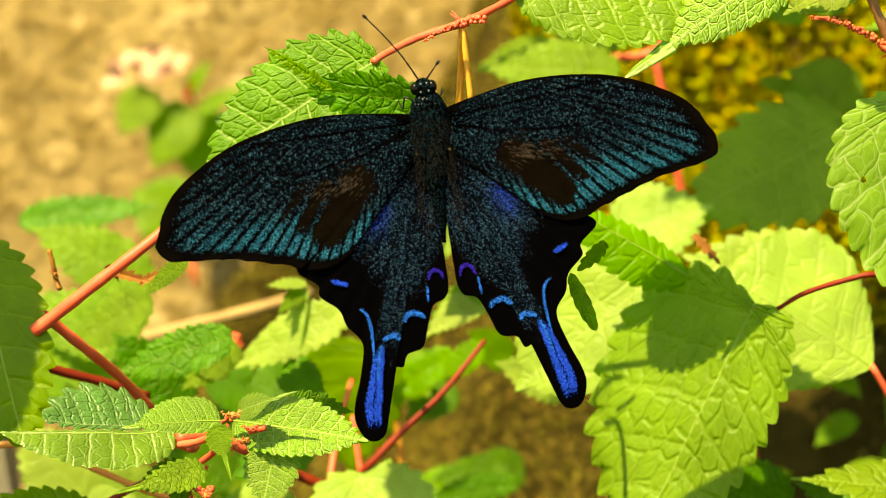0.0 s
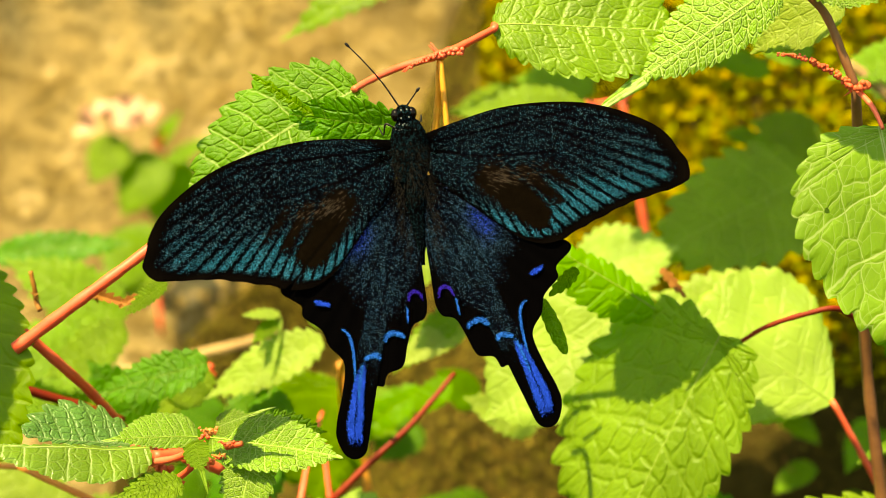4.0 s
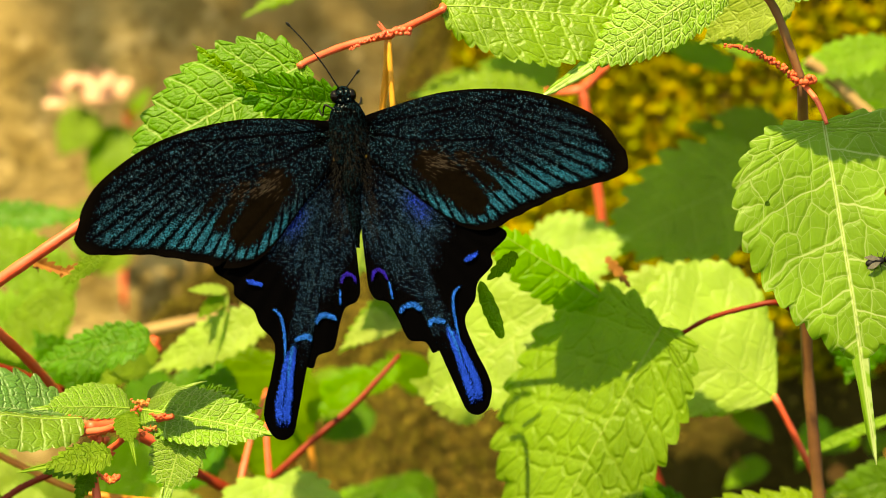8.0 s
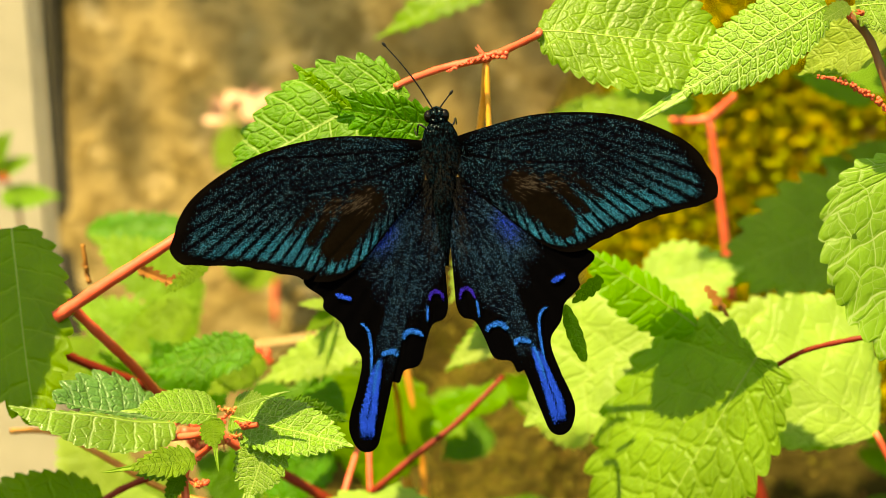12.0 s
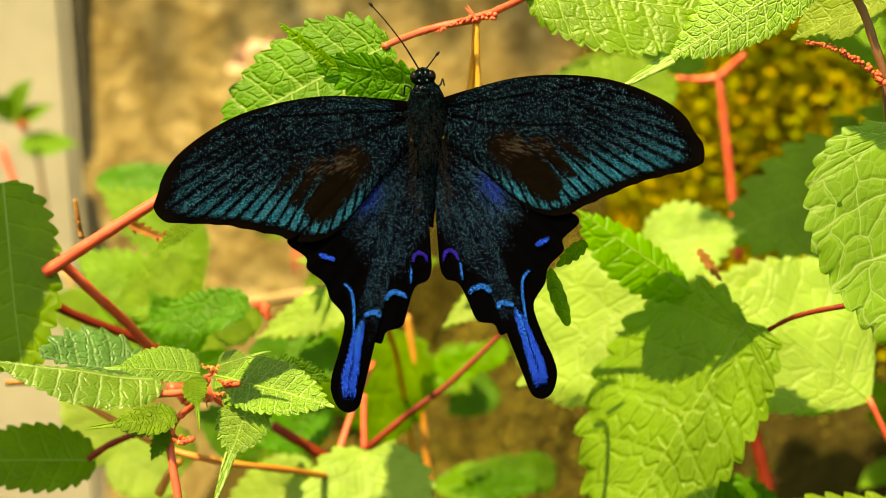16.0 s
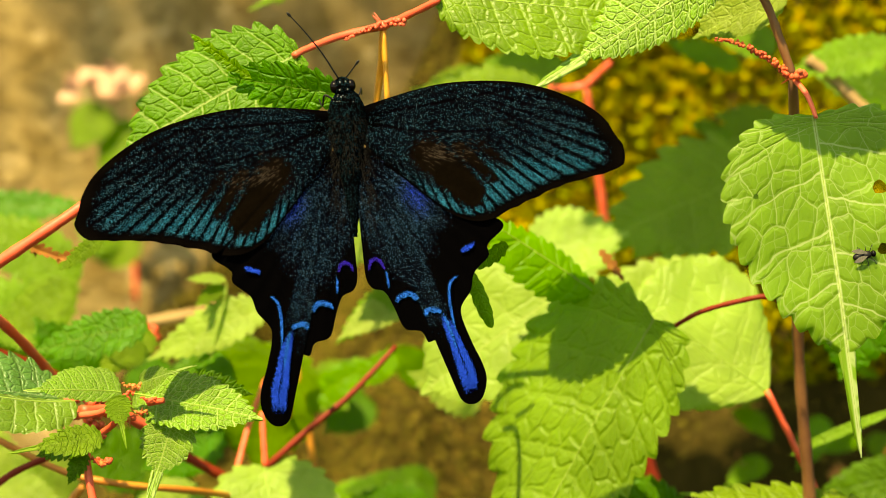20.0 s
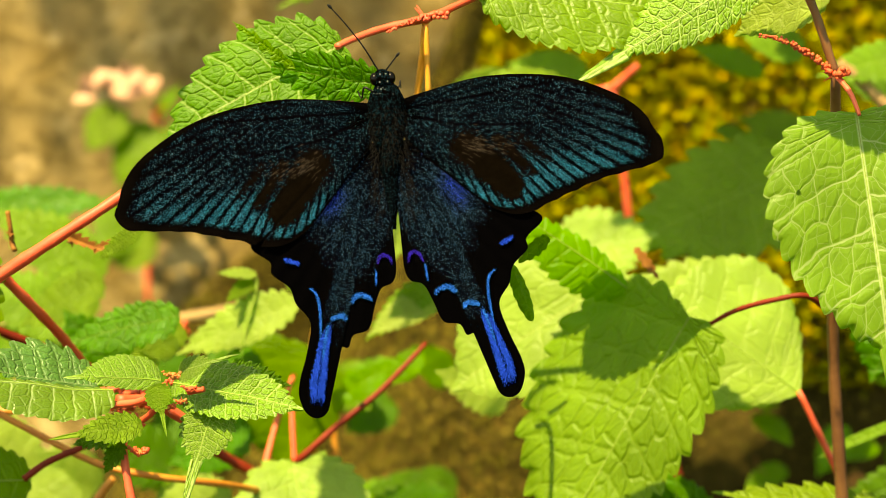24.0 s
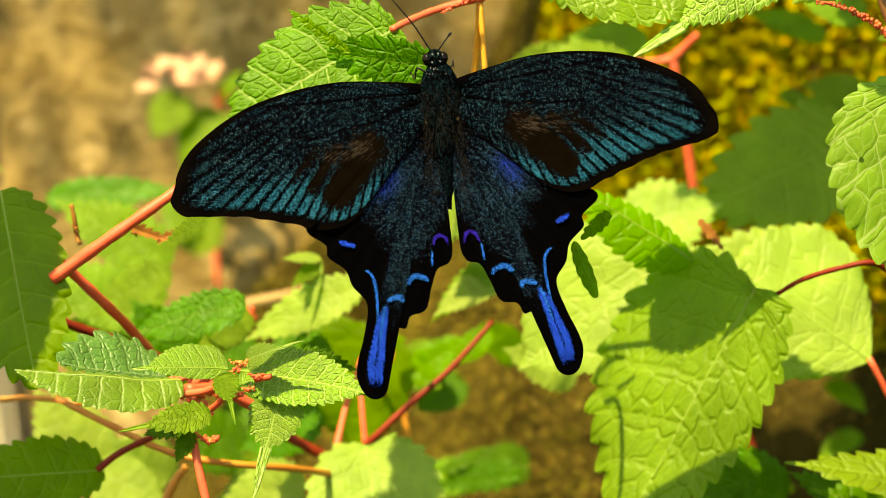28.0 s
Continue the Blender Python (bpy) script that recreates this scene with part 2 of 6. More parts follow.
# for unseen leaves added to cast shade; lets much green light through
FILTER = leaf_material("shade_caster_leaf", (0.130, 0.270, 0.004), (0.30, 0.42, 0.03), (0.46, 0.68, 0.004), through_part=0.90, relief=0.4, fine_lines=0.2)
SMOOTH = leaf_material("smooth_leaf", (0.105, 0.222, 0.005), (0.18, 0.30, 0.02), (0.18, 0.33, 0.003), net=12.0, relief=0.6, fine_lines=0.2)
TOP_LEAF = leaf_material("veined_leaf", (0.110, 0.240, 0.008), (0.28, 0.43, 0.08), (0.22, 0.34, 0.008), laterals=8.0, net=25.0, gloss=0.40, through_part=0.44, relief=0.55, fine_lines=0.42, bold=1.2)
SILKY = leaf_material("silky_leaf", (0.100, 0.200, 0.022), (0.38, 0.47, 0.22), (0.16, 0.28, 0.008), laterals=9.0, net=30.0, gloss=0.28, through_part=0.34, relief=0.45, fine_lines=0.18, bold=1.3)
RED_STEM = plain_material("red_stem", (0.58, 0.062, 0.030), (0.68, 0.115, 0.060), 90, 0.45, 0.3, 0.0003)
DEEP_STEM = plain_material("deep_red_stem", (0.120, 0.009, 0.003), (0.180, 0.018, 0.006), 90, 0.55, 0.3, 0.0003, spec=0.2)
ORANGE_STEM = plain_material("orange_stem", (0.62, 0.22, 0.025), (0.72, 0.35, 0.06), 70, 0.4, 0.3, 0.0003)
AMBER_STEM = plain_material("amber_stem", (0.42, 0.13, 0.02), (0.52, 0.21, 0.035), 80, 0.5, 0.3, 0.0003)
BROWN_STEM = plain_material("brown_stem", (0.12, 0.045, 0.018), (0.20, 0.085, 0.03), 80, 0.55, 0.4, 0.0004)
TWIG = plain_material("dry_twig", (0.22, 0.13, 0.05), (0.33, 0.21, 0.09), 60, 0.8, 0.5, 0.0006)
CATKIN = plain_material("red_catkin", (0.46, 0.042, 0.018), (0.55, 0.10, 0.035), 300, 0.6, 0.5, 0.0003)
BRACT = plain_material("bract", (0.42, 0.085, 0.025), (0.44, 0.16, 0.04), 300, 0.6, 0.4, 0.0003)
PETAL = plain_material("pale_petal", (0.36, 0.17, 0.10), (0.48, 0.27, 0.17), 60, 0.6, 0.2, 0.0004)
DRY = plain_material("dry_leaf", (0.16, 0.050, 0.006), (0.24, 0.10, 0.010), 90, 0.75, 0.5, 0.0005)
CONCRETE = plain_material("concrete", (0.215, 0.190, 0.130), (0.285, 0.250, 0.175), 14, 0.85, 0.5, 0.001)
RIB = plain_material("midrib", (0.15, 0.26, 0.025), (0.20, 0.31, 0.045), 200, 0.5, 0.2, 0.0002)
TREE_LEAF = plain_material("tree_leaf", (0.05, 0.11, 0.008), (0.09, 0.16, 0.014), 60, 0.5, 0.2, 0.0003)
GAP = plain_material("joint", (0.014, 0.012, 0.006), (0.035, 0.028, 0.012), 40, 0.95, 0.6, 0.001)


def wall_material():
    m, t, b, out = nodes_of("weathered_wall")
    big, mid, fine = noisy(t, 16, 5), noisy(t, 52, 5), noisy(t, 170, 4)
    col = mixed(t, smooth(t, big.outputs[0], 0.35, 0.65), (0.180, 0.122, 0.045), (0.280, 0.200, 0.080))
    col = mixed(t, maths(t, "MULTIPLY", smooth(t, mid.outputs[0], 0.47, 0.60), 0.62), col, (0.120, 0.078, 0.020))
    col = mixed(t, maths(t, "MULTIPLY", smooth(t, noisy(t, 40, 4).outputs[0], 0.56, 0.66), 0.85), col, (0.44, 0.32, 0.15))
    col = mixed(t, maths(t, "MULTIPLY", smooth(t, fine.outputs[0], 0.5, 0.75), 0.4), col, (0.18, 0.125, 0.05))
    col = mixed(t, maths(t, "MULTIPLY", smooth(t, noisy(t, 120, 3).outputs[0], 0.52, 0.66), 0.6), col, (0.075, 0.048, 0.012))
    t.links.new(col, b.inputs["Base Color"])
    t.links.new(bumped(t, fine.outputs[0], 0.7, 0.003, bumped(t, mid.outputs[0], 0.6, 0.01)), b.inputs["Normal"])
    b.inputs["Roughness"].default_value, b.inputs["Specular IOR Level"].default_value = 0.9, 0.08
    return m


def moss_material(name, shades):
    m, t, b, out = nodes_of(name)
    geo = node(t, "NewGeometry").outputs["Random Per Island"]
    ramp = node(t, "ValToRGB")
    e = ramp.color_ramp.elements
    e[0].position, e[0].color = 0.0, (*shades[0], 1)
    e[1].position, e[1].color = 1.0, (*shades[4], 1)
    for p, c in zip((0.3, 0.6, 0.8), shades[1:4]):
        x = e.new(p)
        x.color = (*c, 1)
    t.links.new(geo, ramp.inputs[0])
    t.links.new(ramp.outputs[0], b.inputs["Base Color"])
    b.inputs["Roughness"].default_value, b.inputs["Specular IOR Level"].default_value = 0.9, 0.05
    return m


WALL = wall_material()
MOSS = moss_material("moss", ((0.125, 0.140, 0.004), (0.180, 0.180, 0.005), (0.240, 0.205, 0.006), (0.260, 0.150, 0.006), (0.300, 0.255, 0.010)))
LITTER = moss_material("litter", ((0.115, 0.112, 0.012), (0.150, 0.128, 0.018), (0.180, 0.138, 0.026), (0.190, 0.110, 0.022), (0.215, 0.170, 0.036)))
# soil darkened further: the shade of the plants above is in the colour
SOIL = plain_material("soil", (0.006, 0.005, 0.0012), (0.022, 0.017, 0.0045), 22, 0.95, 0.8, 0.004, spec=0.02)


def mixed_value(t, fac, a, b):
    n = node(t, "Mix")
    for i, v in ((0, fac), (2, a), (3, b)):
        if isinstance(v, (int, float)):
            n.inputs[i].default_value = v
        else:
            t.links.new(v, n.inputs[i])
    return n.outputs[0]


def stroke(t, at, a, b, width):
    """1 on the line from a to b (millimetres from the hinge), falling to 0 at the width."""
    a, b = Vector(a), Vector(b)
    d = (b - a).normalized()
    px, py = maths(t, "SUBTRACT", at[0], a.x), maths(t, "SUBTRACT", at[1], a.y)
    s = maths(t, "MINIMUM", maths(t, "MAXIMUM", maths(t, "ADD", maths(t, "MULTIPLY", px, d.x), maths(t, "MULTIPLY", py, d.y)), 0.0), (b - a).length)
    ox, oy = maths(t, "SUBTRACT", px, maths(t, "MULTIPLY", s, d.x)), maths(t, "SUBTRACT", py, maths(t, "MULTIPLY", s, d.y))
    far = maths(t, "SQRT", maths(t, "ADD", maths(t, "MULTIPLY", ox, ox), maths(t, "MULTIPLY", oy, oy)))
    return maths(t, "SUBTRACT", 1.0, smooth(t, far, width * 0.15, width))


def wing_material(name, hind):
    """Velvet black dusted with single teal and blue scales, denser in rays near the margin. UV: angle, distance from the hinge."""
    m, t, b, out = nodes_of(name)
    uv = node(t, "UVMap").outputs[0]
    sep = node(t, "SeparateXYZ")
    t.links.new(uv, sep.inputs[0])
    ang, rad = sep.outputs[0], sep.outputs[1]
    obj = node(t, "TexCoord").outputs["Object"]
    xyz = node(t, "SeparateXYZ")
    t.links.new(obj, xyz.inputs[0])
    at = (maths(t, "MULTIPLY", maths(t, "ABSOLUTE", xyz.outputs[0]), 1000.0), maths(t, "MULTIPLY", xyz.outputs[1], 1000.0))
    scales = node(t, "TexVoronoi", feature="F1")
    scales.inputs["Scale"].default_value = 7600
    t.links.new(obj, scales.inputs["Vector"])
    pick = node(t, "SeparateColor")
    t.links.new(scales.outputs["Color"], pick.inputs[0])
    cl = smooth(t, noisy(t, 160, 3).outputs[0], 0.25, 0.75)
    brown = 0.0
    if not hind:
        # the rays run between the veins, which spread from beyond the leading edge
        turn = maths(t, "ARCTAN2", maths(t, "SUBTRACT", at[1], 11.0), maths(t, "SUBTRACT", at[0], 4.0))
        wide = maths(t, "PINGPONG", maths(t, "MULTIPLY", turn, 18.5), 0.5)
        fold = maths(t, "PINGPONG", maths(t, "MULTIPLY", turn, 37.0), 0.5)
        ray = maths(t, "MULTIPLY", smooth(t, wide, -0.02, 0.36), maths(t, "MULTIPLY_ADD", smooth(t, fold, 0.0, 0.25), 0.2, 0.8))
        zone = maths(t, "MULTIPLY", smooth(t, rad, 0.50, 0.88), maths(t, "SUBTRACT", 1.0, smooth(t, rad, 0.90, 0.96)))
        side = maths(t, "MULTIPLY", smooth(t, ang, 0.36, 0.68), maths(t, "SUBTRACT", 1.0, smooth(t, ang, 0.82, 0.88)))
        strong = maths(t, "MULTIPLY", maths(t, "MULTIPLY", ray, zone), side)
        edge = maths(t, "SUBTRACT", 1.0, smooth(t, rad, 0.90, 0.96))
        front = smooth(t, ang, 0.03, 0.10)
        veins = maths(t, "MAXIMUM", stroke(t, at, (0.5, -0.6), (11.8, -3.6), 0.45), stroke(t, at, (11.8, -3.6), (24.5, -4.6), 0.40))
        veins = maths(t, "MAXIMUM", veins, stroke(t, at, (24.5, -4.6), (27.0, -0.6), 0.35))
        veins = maths(t, "MAXIMUM", veins, stroke(t, at, (1.0, 0.6), (30.0, 2.8), 0.40))
        thin = maths(t, "MULTIPLY", maths(t, "MULTIPLY", maths(t, "MULTIPLY", edge, front), 0.21), mixed_value(t, smooth(t, rad, 0.40, 0.66), 0.75, maths(t, "MULTIPLY_ADD", ray, 0.9, 0.12)))
        dens = maths(t, "ADD", maths(t, "MULTIPLY", thin, maths(t, "MULTIPLY_ADD", cl, 0.6, 0.6)), maths(t, "MULTIPLY", strong, 0.62))
        dens = maths(t, "MULTIPLY", dens, maths(t, "MULTIPLY_ADD", veins, -0.9, 1.0))
        # brown velvet between the rays
        for a, c, w, strength in (((12.5, -8.0), (20.0, -15.8), 5.6, 1.0), ((18.5, -7.0), (24.5, -13.8), 2.2, 0.75), ((22.5, -6.8), (27.5, -11.9), 1.8, 0.6)):
            one = maths(t, "MULTIPLY", stroke(t, at, a, c, w), strength)
            brown = one if brown == 0.0 else maths(t, "MAXIMUM", brown, one)
        dens = maths(t, "MULTIPLY", dens, maths(t, "SUBTRACT", 1.0, smooth(t, maths(t, "MULTIPLY_ADD", cl, 0.25, brown), 0.30, 0.95)))
        col = mixed(t, smooth(t, strong, 0.05, 0.6), (0.006, 0.029, 0.048), (0.001, 0.066, 0.116))
    else:
        zone = maths(t, "MULTIPLY", smooth(t, rad, 0.06, 0.30), maths(t, "SUBTRACT", 1.0, smooth(t, rad, 0.58, 0.76)))
        inner = maths(t, "SUBTRACT", 1.0, smooth(t, ang, 0.86, 0.97))
        outer = smooth(t, ang, 0.16, 0.34)
        ribs = smooth(t, maths(t, "PINGPONG", maths(t, "MULTIPLY", ang, 11.0), 0.5), 0.0, 0.16)
        dens = maths(t, "MULTIPLY", maths(t, "MULTIPLY", zone, maths(t, "MULTIPLY", inner, outer)), maths(t, "MULTIPLY_ADD", cl, 0.20, 0.16))
        dens = maths(t, "MULTIPLY", dens, maths(t, "MULTIPLY_ADD", ribs, 0.6, 0.4))
        blue = maths(t, "MULTIPLY", maths(t, "SUBTRACT", 1.0, smooth(t, maths(t, "ABSOLUTE", maths(t, "SUBTRACT", ang, 0.34)), 0.02, 0.18)),
                     maths(t, "SUBTRACT", 1.0, smooth(t, maths(t, "ABSOLUTE", maths(t, "SUBTRACT", rad, 0.47)), 0.02, 0.16)))
        dens = maths(t, "ADD", dens, maths(t, "MULTIPLY", blue, 0.26))
        col = mixed(t, blue, (0.007, 0.025, 0.050), (0.0, 0.010, 0.17))
    sparkle = maths(t, "LESS_THAN", pick.outputs[0], dens)
    shine = maths(t, "MULTIPLY_ADD", maths(t, "POWER", pick.outputs[1], 2.5), 2.6, 0.30)
    col = mixed(t, maths(t, "MULTIPLY", maths(t, "POWER", pick.outputs[2], 3.0), 0.7), col, (0.030, 0.056, 0.070))
    gain = node(t, "VectorMath", op="SCALE")
    t.links.new(col, gain.inputs[0])
    t.links.new(shine, gain.inputs["Scale"])
    ground_col = mixed(t, smooth(t, dens, 0.0, 0.9), (0.0007, 0.0006, 0.0007), (0.0006, 0.0032, 0.0060) if hind else (0.0008, 0.0048, 0.0074))
    if not hind:
        velvet = mixed(t, noisy(t, 900, 4).outputs[0], (0.0016, 0.0010, 0.0005), (0.0040, 0.0028, 0.0017))
        ground_col = mixed(t, smooth(t, brown, 0.05, 1.0), ground_col, velvet)
        rim = maths(t, "MULTIPLY", smooth(t, rad, 0.93, 0.99), 0.7)
        ground_col = mixed(t, rim, ground_col, (0.0022, 0.0015, 0.0011))
    t.links.new(mixed(t, sparkle, ground_col, gain.outputs[0]), b.inputs["Base Color"])
    t.links.new(maths(t, "MULTIPLY", sparkle, 0.25), b.inputs["Metallic"])
    t.links.new(maths(t, "MULTIPLY_ADD", sparkle, -0.25, 0.75), b.inputs["Roughness"])
    b.inputs["Specular IOR Level"].default_value = 0.0
    t.links.new(bumped(t, scales.outputs["Distance"], 0.35, 0.00008), b.inputs["Normal"])
    return m


FORE = wing_material("forewing_scales", False)
HIND = wing_material("hindwing_scales", True)


def dusted(name, colour, share, size=6600, ground_col=(0.0003, 0.0003, 0.0004), soft_edge=False, spread=2.2):
    """Single scales of a colour; with a soft edge they thin out and leave the wing bare between them."""
    m, t, b, out = nodes_of(name)
    scales = node(t, "TexVoronoi", feature="F1")
    scales.inputs["Scale"].default_value = size
    t.links.new(node(t, "TexCoord").outputs["Object"], scales.inputs["Vector"])
    pick = node(t, "SeparateColor")
    t.links.new(scales.outputs["Color"], pick.inputs[0])
    c = mixed(t, maths(t, "POWER", pick.outputs[1], 2.2), colour, tuple(min(1, v * spread + 0.001 * spread) for v in colour))
    b.inputs["Roughness"].default_value, b.inputs["Specular IOR Level"].default_value = 0.7, 0.0
    if soft_edge:
        sep = node(t, "SeparateXYZ")
        t.links.new(node(t, "UVMap").outputs[0], sep.inputs[0])
        off = maths(t, "ABSOLUTE", maths(t, "MULTIPLY_ADD", sep.outputs[1], 2.0, -1.0))
        ends = maths(t, "ABSOLUTE", maths(t, "MULTIPLY_ADD", sep.outputs[0], 2.0, -1.0))
        share = maths(t, "MULTIPLY", maths(t, "SUBTRACT", 1.0, smooth(t, off, 0.25, 1.02)), share)
        share = maths(t, "MULTIPLY", maths(t, "SUBTRACT", 1.0, smooth(t, ends, 0.65, 1.05)), share)
        t.links.new(c, b.inputs["Base Color"])
        mix = node(t, "MixShader")
        t.links.new(maths(t, "LESS_THAN", pick.outputs[0], share), mix.inputs[0])
        t.links.new(node(t, "BsdfTransparent").outputs[0], mix.inputs[1])
        t.links.new(b.outputs[0], mix.inputs[2])
        t.links.new(mix.outputs[0], out.inputs[0])
    else:
        t.links.new(mixed(t, maths(t, "LESS_THAN", pick.outputs[0], share), ground_col, c), b.inputs["Base Color"])
    return m


BLUE = dusted("blue_scales", (0.0, 0.010, 0.110), 1.0, 7000, soft_edge=True, spread=5.5)
SKY_BLUE = dusted("pale_blue_scales", (0.0, 0.022, 0.11), 0.84, 6600, soft_edge=True, spread=6.0)
VIOLET = dusted("violet_scales", (0.008, 0.004, 0.12), 0.8, 8200, soft_edge=True)
TUFT = plain_material("tuft_hair", (0.018, 0.013, 0.009), (0.055, 0.040, 0.030), 2000, 0.7, 0.1, 0.0001, spec=0.1)
HAIR = plain_material("pale_hair", (0.0006, 0.0005, 0.0004), (0.0034, 0.0026, 0.0021), 2000, 0.7, 0.1, 0.0001, spec=0.1)
FUR = dusted("body_fur", (0.002, 0.009, 0.013), 0.20, 6800, (0.0006, 0.0005, 0.0004))
CHITIN = plain_material("black_chitin", (0.004, 0.004, 0.004), (0.010, 0.008, 0.007), 800, 0.4, 0.2, 0.00005, spec=0.2)
EYE = plain_material("compound_eye", (0.0012, 0.0009, 0.0007), (0.003, 0.002, 0.0015), 1500, 0.22, 0.1, 0.00003, spec=0.12)
DOT = plain_material("white_scales", (0.07, 0.08, 0.08), (0.14, 0.15, 0.15), 1500, 0.6, 0.1, 0.00003)
FLY_WING = plain_material("fly_wing", (0.05, 0.045, 0.03), (0.09, 0.08, 0.05), 900, 0.25, 0.1, 0.00003)


# ---- building helpers ----
def part(name, bm, material, parent=None, label="", smooth_faces=True):
    me = bpy.data.meshes.new(name)
    bm.to_mesh(me)
    bm.free()
    me.materials.append(material)
    if smooth_faces:
        me.polygons.foreach_set("use_smooth", [True] * len(me.polygons))
    ob = new(name, me)
    ob.parent = parent
    return tagged(ob, label)


def empty(name, place, label, category, group="", kind=""):
    ob = new(name)
    ob.empty_display_size = 0.01
    ob.location = place
    return tagged(ob, label, category, group, kind)


def spline(points, steps):
    """Catmull-Rom through the points."""
    p = [Vector(q) for q in points]
    p = [2 * p[0] - p[1], *p, 2 * p[-1] - p[-2]]
    out = []
    for i in range(1, len(p) - 2):
        a, b, c, d = p[i - 1:i + 3]
        for k in range(steps):
            s = k / steps
            out.append(0.5 * (2 * b + (c - a) * s + (2 * a - 5 * b + 4 * c - d) * s * s + (3 * b - a - 3 * c + d) * s ** 3))
    out.append(p[-2])
    return out


def tube_into(bm, points, r0, r1, sides=8, wobble=0.06):
    rings = []
    up = Vector((0.3, -0.7, 0.6)).normalized()
    n = len(points)
    for i, p in enumerate(points):
        d = (points[min(i + 1, n - 1)] - points[max(i - 1, 0)]).normalized()
        x = d.cross(up)
        x = x.normalized() if x.length > 1e-4 else Vector((1, 0, 0))
        y = x.cross(d)
        r = (r0 + (r1 - r0) * i / max(n - 1, 1)) * (1 + wobble * math.sin(i * 1.9 + r0 * 9e4))
        rings.append([bm.verts.new(p + r * (math.cos(2 * math.pi * k / sides) * x + math.sin(2 * math.pi * k / sides) * y)) for k in range(sides)])
    for a, b in zip(rings, rings[1:]):
        for k in range(sides):
            bm.faces.new((a[k], a[(k + 1) % sides], b[(k + 1) % sides], b[k]))
    bm.faces.new(rings[0][::-1])
    bm.faces.new(rings[-1])


def tube(name, points, r0, r1, material, parent, label="", steps=6, sides=8):
    bm = bmesh.new()
    o = parent.location if parent is not None else Vector((0, 0, 0))
    tube_into(bm, [q - o for q in spline(points, steps)], r0, r1, sides)
    return part(name, bm, material, parent, label)


def ball_into(bm, centre, radii, turn=None, u=10, v=7):
    m = Matrix.Translation(centre) @ (turn or Matrix.Identity(4)) @ Matrix.Diagonal((*radii, 1))
    bmesh.ops.create_uvsphere(bm, u_segments=u, v_segments=v, radius=1.0, matrix=m)


def leaf(parent, base, tip, left, right, material, face=(0, -1, 0.35), peak=0.38, drip=0.06, tail=0.10, teeth=13, bite=0.13,
         fold=0.10, droop=0.10, cord=0.25, rows=3, cols=7, puff=0.010, seed=0, label="", rib=None, name="leaf", holes=(), ends=None):
    """One toothed blade from base to tip; left and right: the half widths in metres, seen with the tip up and the face towards you.
    Rows run from the midrib along the side veins to the teeth."""
    lat = LATERALS.get(material.name, 8.0)
    o = parent.location
    base, tip = Vector(base) - o, Vector(tip) - o
    along = tip - base
    length = along.length
    ev = along.normalized()
    en = Vector(face)
    en = (en - en.dot(ev) * ev).normalized()
    eu = ev.cross(en)
    blade = 1 - drip
    a = 0.55
    b = a * (1 - peak) / peak
    if ends is not None:
        a, b = ends
        peak = a / (a + b)
    top = peak ** a * (1 - peak) ** b
    rnd = random.Random(seed)
    ph1, ph2 = rnd.random() * 9, rnd.random() * 9

    def half(w):
        return w ** a * (1 - w) ** b / top if 0 < w < 1 else 0.0

    # the two plain outlines, evenly divided by their length
    phases = (0.0, 0.22, 0.45, 0.66, 0.80, 0.92) if rows > 3 else (0.0, 0.38, 0.70)
    count = max(2, round(teeth * 1.3))
    steps = [(k + ph) / count for k in range(count) for ph in phases] + [1.0]
    sides = []
    for wide in (left, right):
        pts = []
        for k in range(201):
            w = 0.5 - 0.5 * math.cos(math.pi * k / 200)
            p = half(w)
            pts.append((wide * p, (w * blade - cord * p * wide / length * math.exp(-5 * w)) * length))
        run = [0.0]
        for p, q in zip(pts, pts[1:]):
            run.append(run[-1] + math.hypot(q[0] - p[0], q[1] - p[1]))
        size = [rnd.uniform(0.7, 1.2) for _ in range(count + 1)]
        line, j = [], 0
        for s in steps:
            while j < 199 and run[j + 1] < s * run[-1]:
                j += 1
            f = min(1.0, (s * run[-1] - run[j]) / max(run[j + 1] - run[j], 1e-9))
            p, q = pts[j], pts[j + 1]
            tx, ty = q[0] - p[0], q[1] - p[1]
            tl = max(math.hypot(tx, ty), 1e-9)
            tx, ty = tx / tl, ty / tl
            k, ph = int(s * count + 1e-6), s * count - int(s * count + 1e-6)
            saw = math.sin(ph / 0.68 * math.pi / 2) if ph < 0.68 else max(0.0, 1 - (ph - 0.68) / 0.32) ** 0.8
            deep = min(0.44, bite * 2.5) * run[-1] / count * size[min(k, count)] * min(1.0, s * 7) * min(1.0, (1 - s) * 12)
            x0, y0 = p[0] + (q[0] - p[0]) * f, p[1] + (q[1] - p[1]) * f
            saw -= 0.4
            line.append((x0, y0, saw * deep * (ty + 0.40 * tx), saw * deep * (-tx + 0.55 * ty)))
        sides.append(line)
    spine, last = [], 0.0
    for i, s in enumerate(steps):
        mean = 0.5 * (sides[0][i][1] + sides[1][i][1]) - 0.42 * 0.5 * (sides[0][i][0] + sides[1][i][0])
        last = max(last + 1e-5 * length, mean, s * 0.12 * blade * length)
        spine.append(min(last, blade * length))
    vs = list(zip(steps, spine, range(len(steps))))
    if drip > 0.03:
        vs += [(1 + k / 4, (blade + drip * k / 4) * length, len(steps) - 1) for k in range(1, 5)]
    us = [(1 - (1 - k / cols) ** 1.35) * sg for sg in (-1, 1) for k in (range(cols, 0, -1) if sg < 0 else range(cols + 1))]
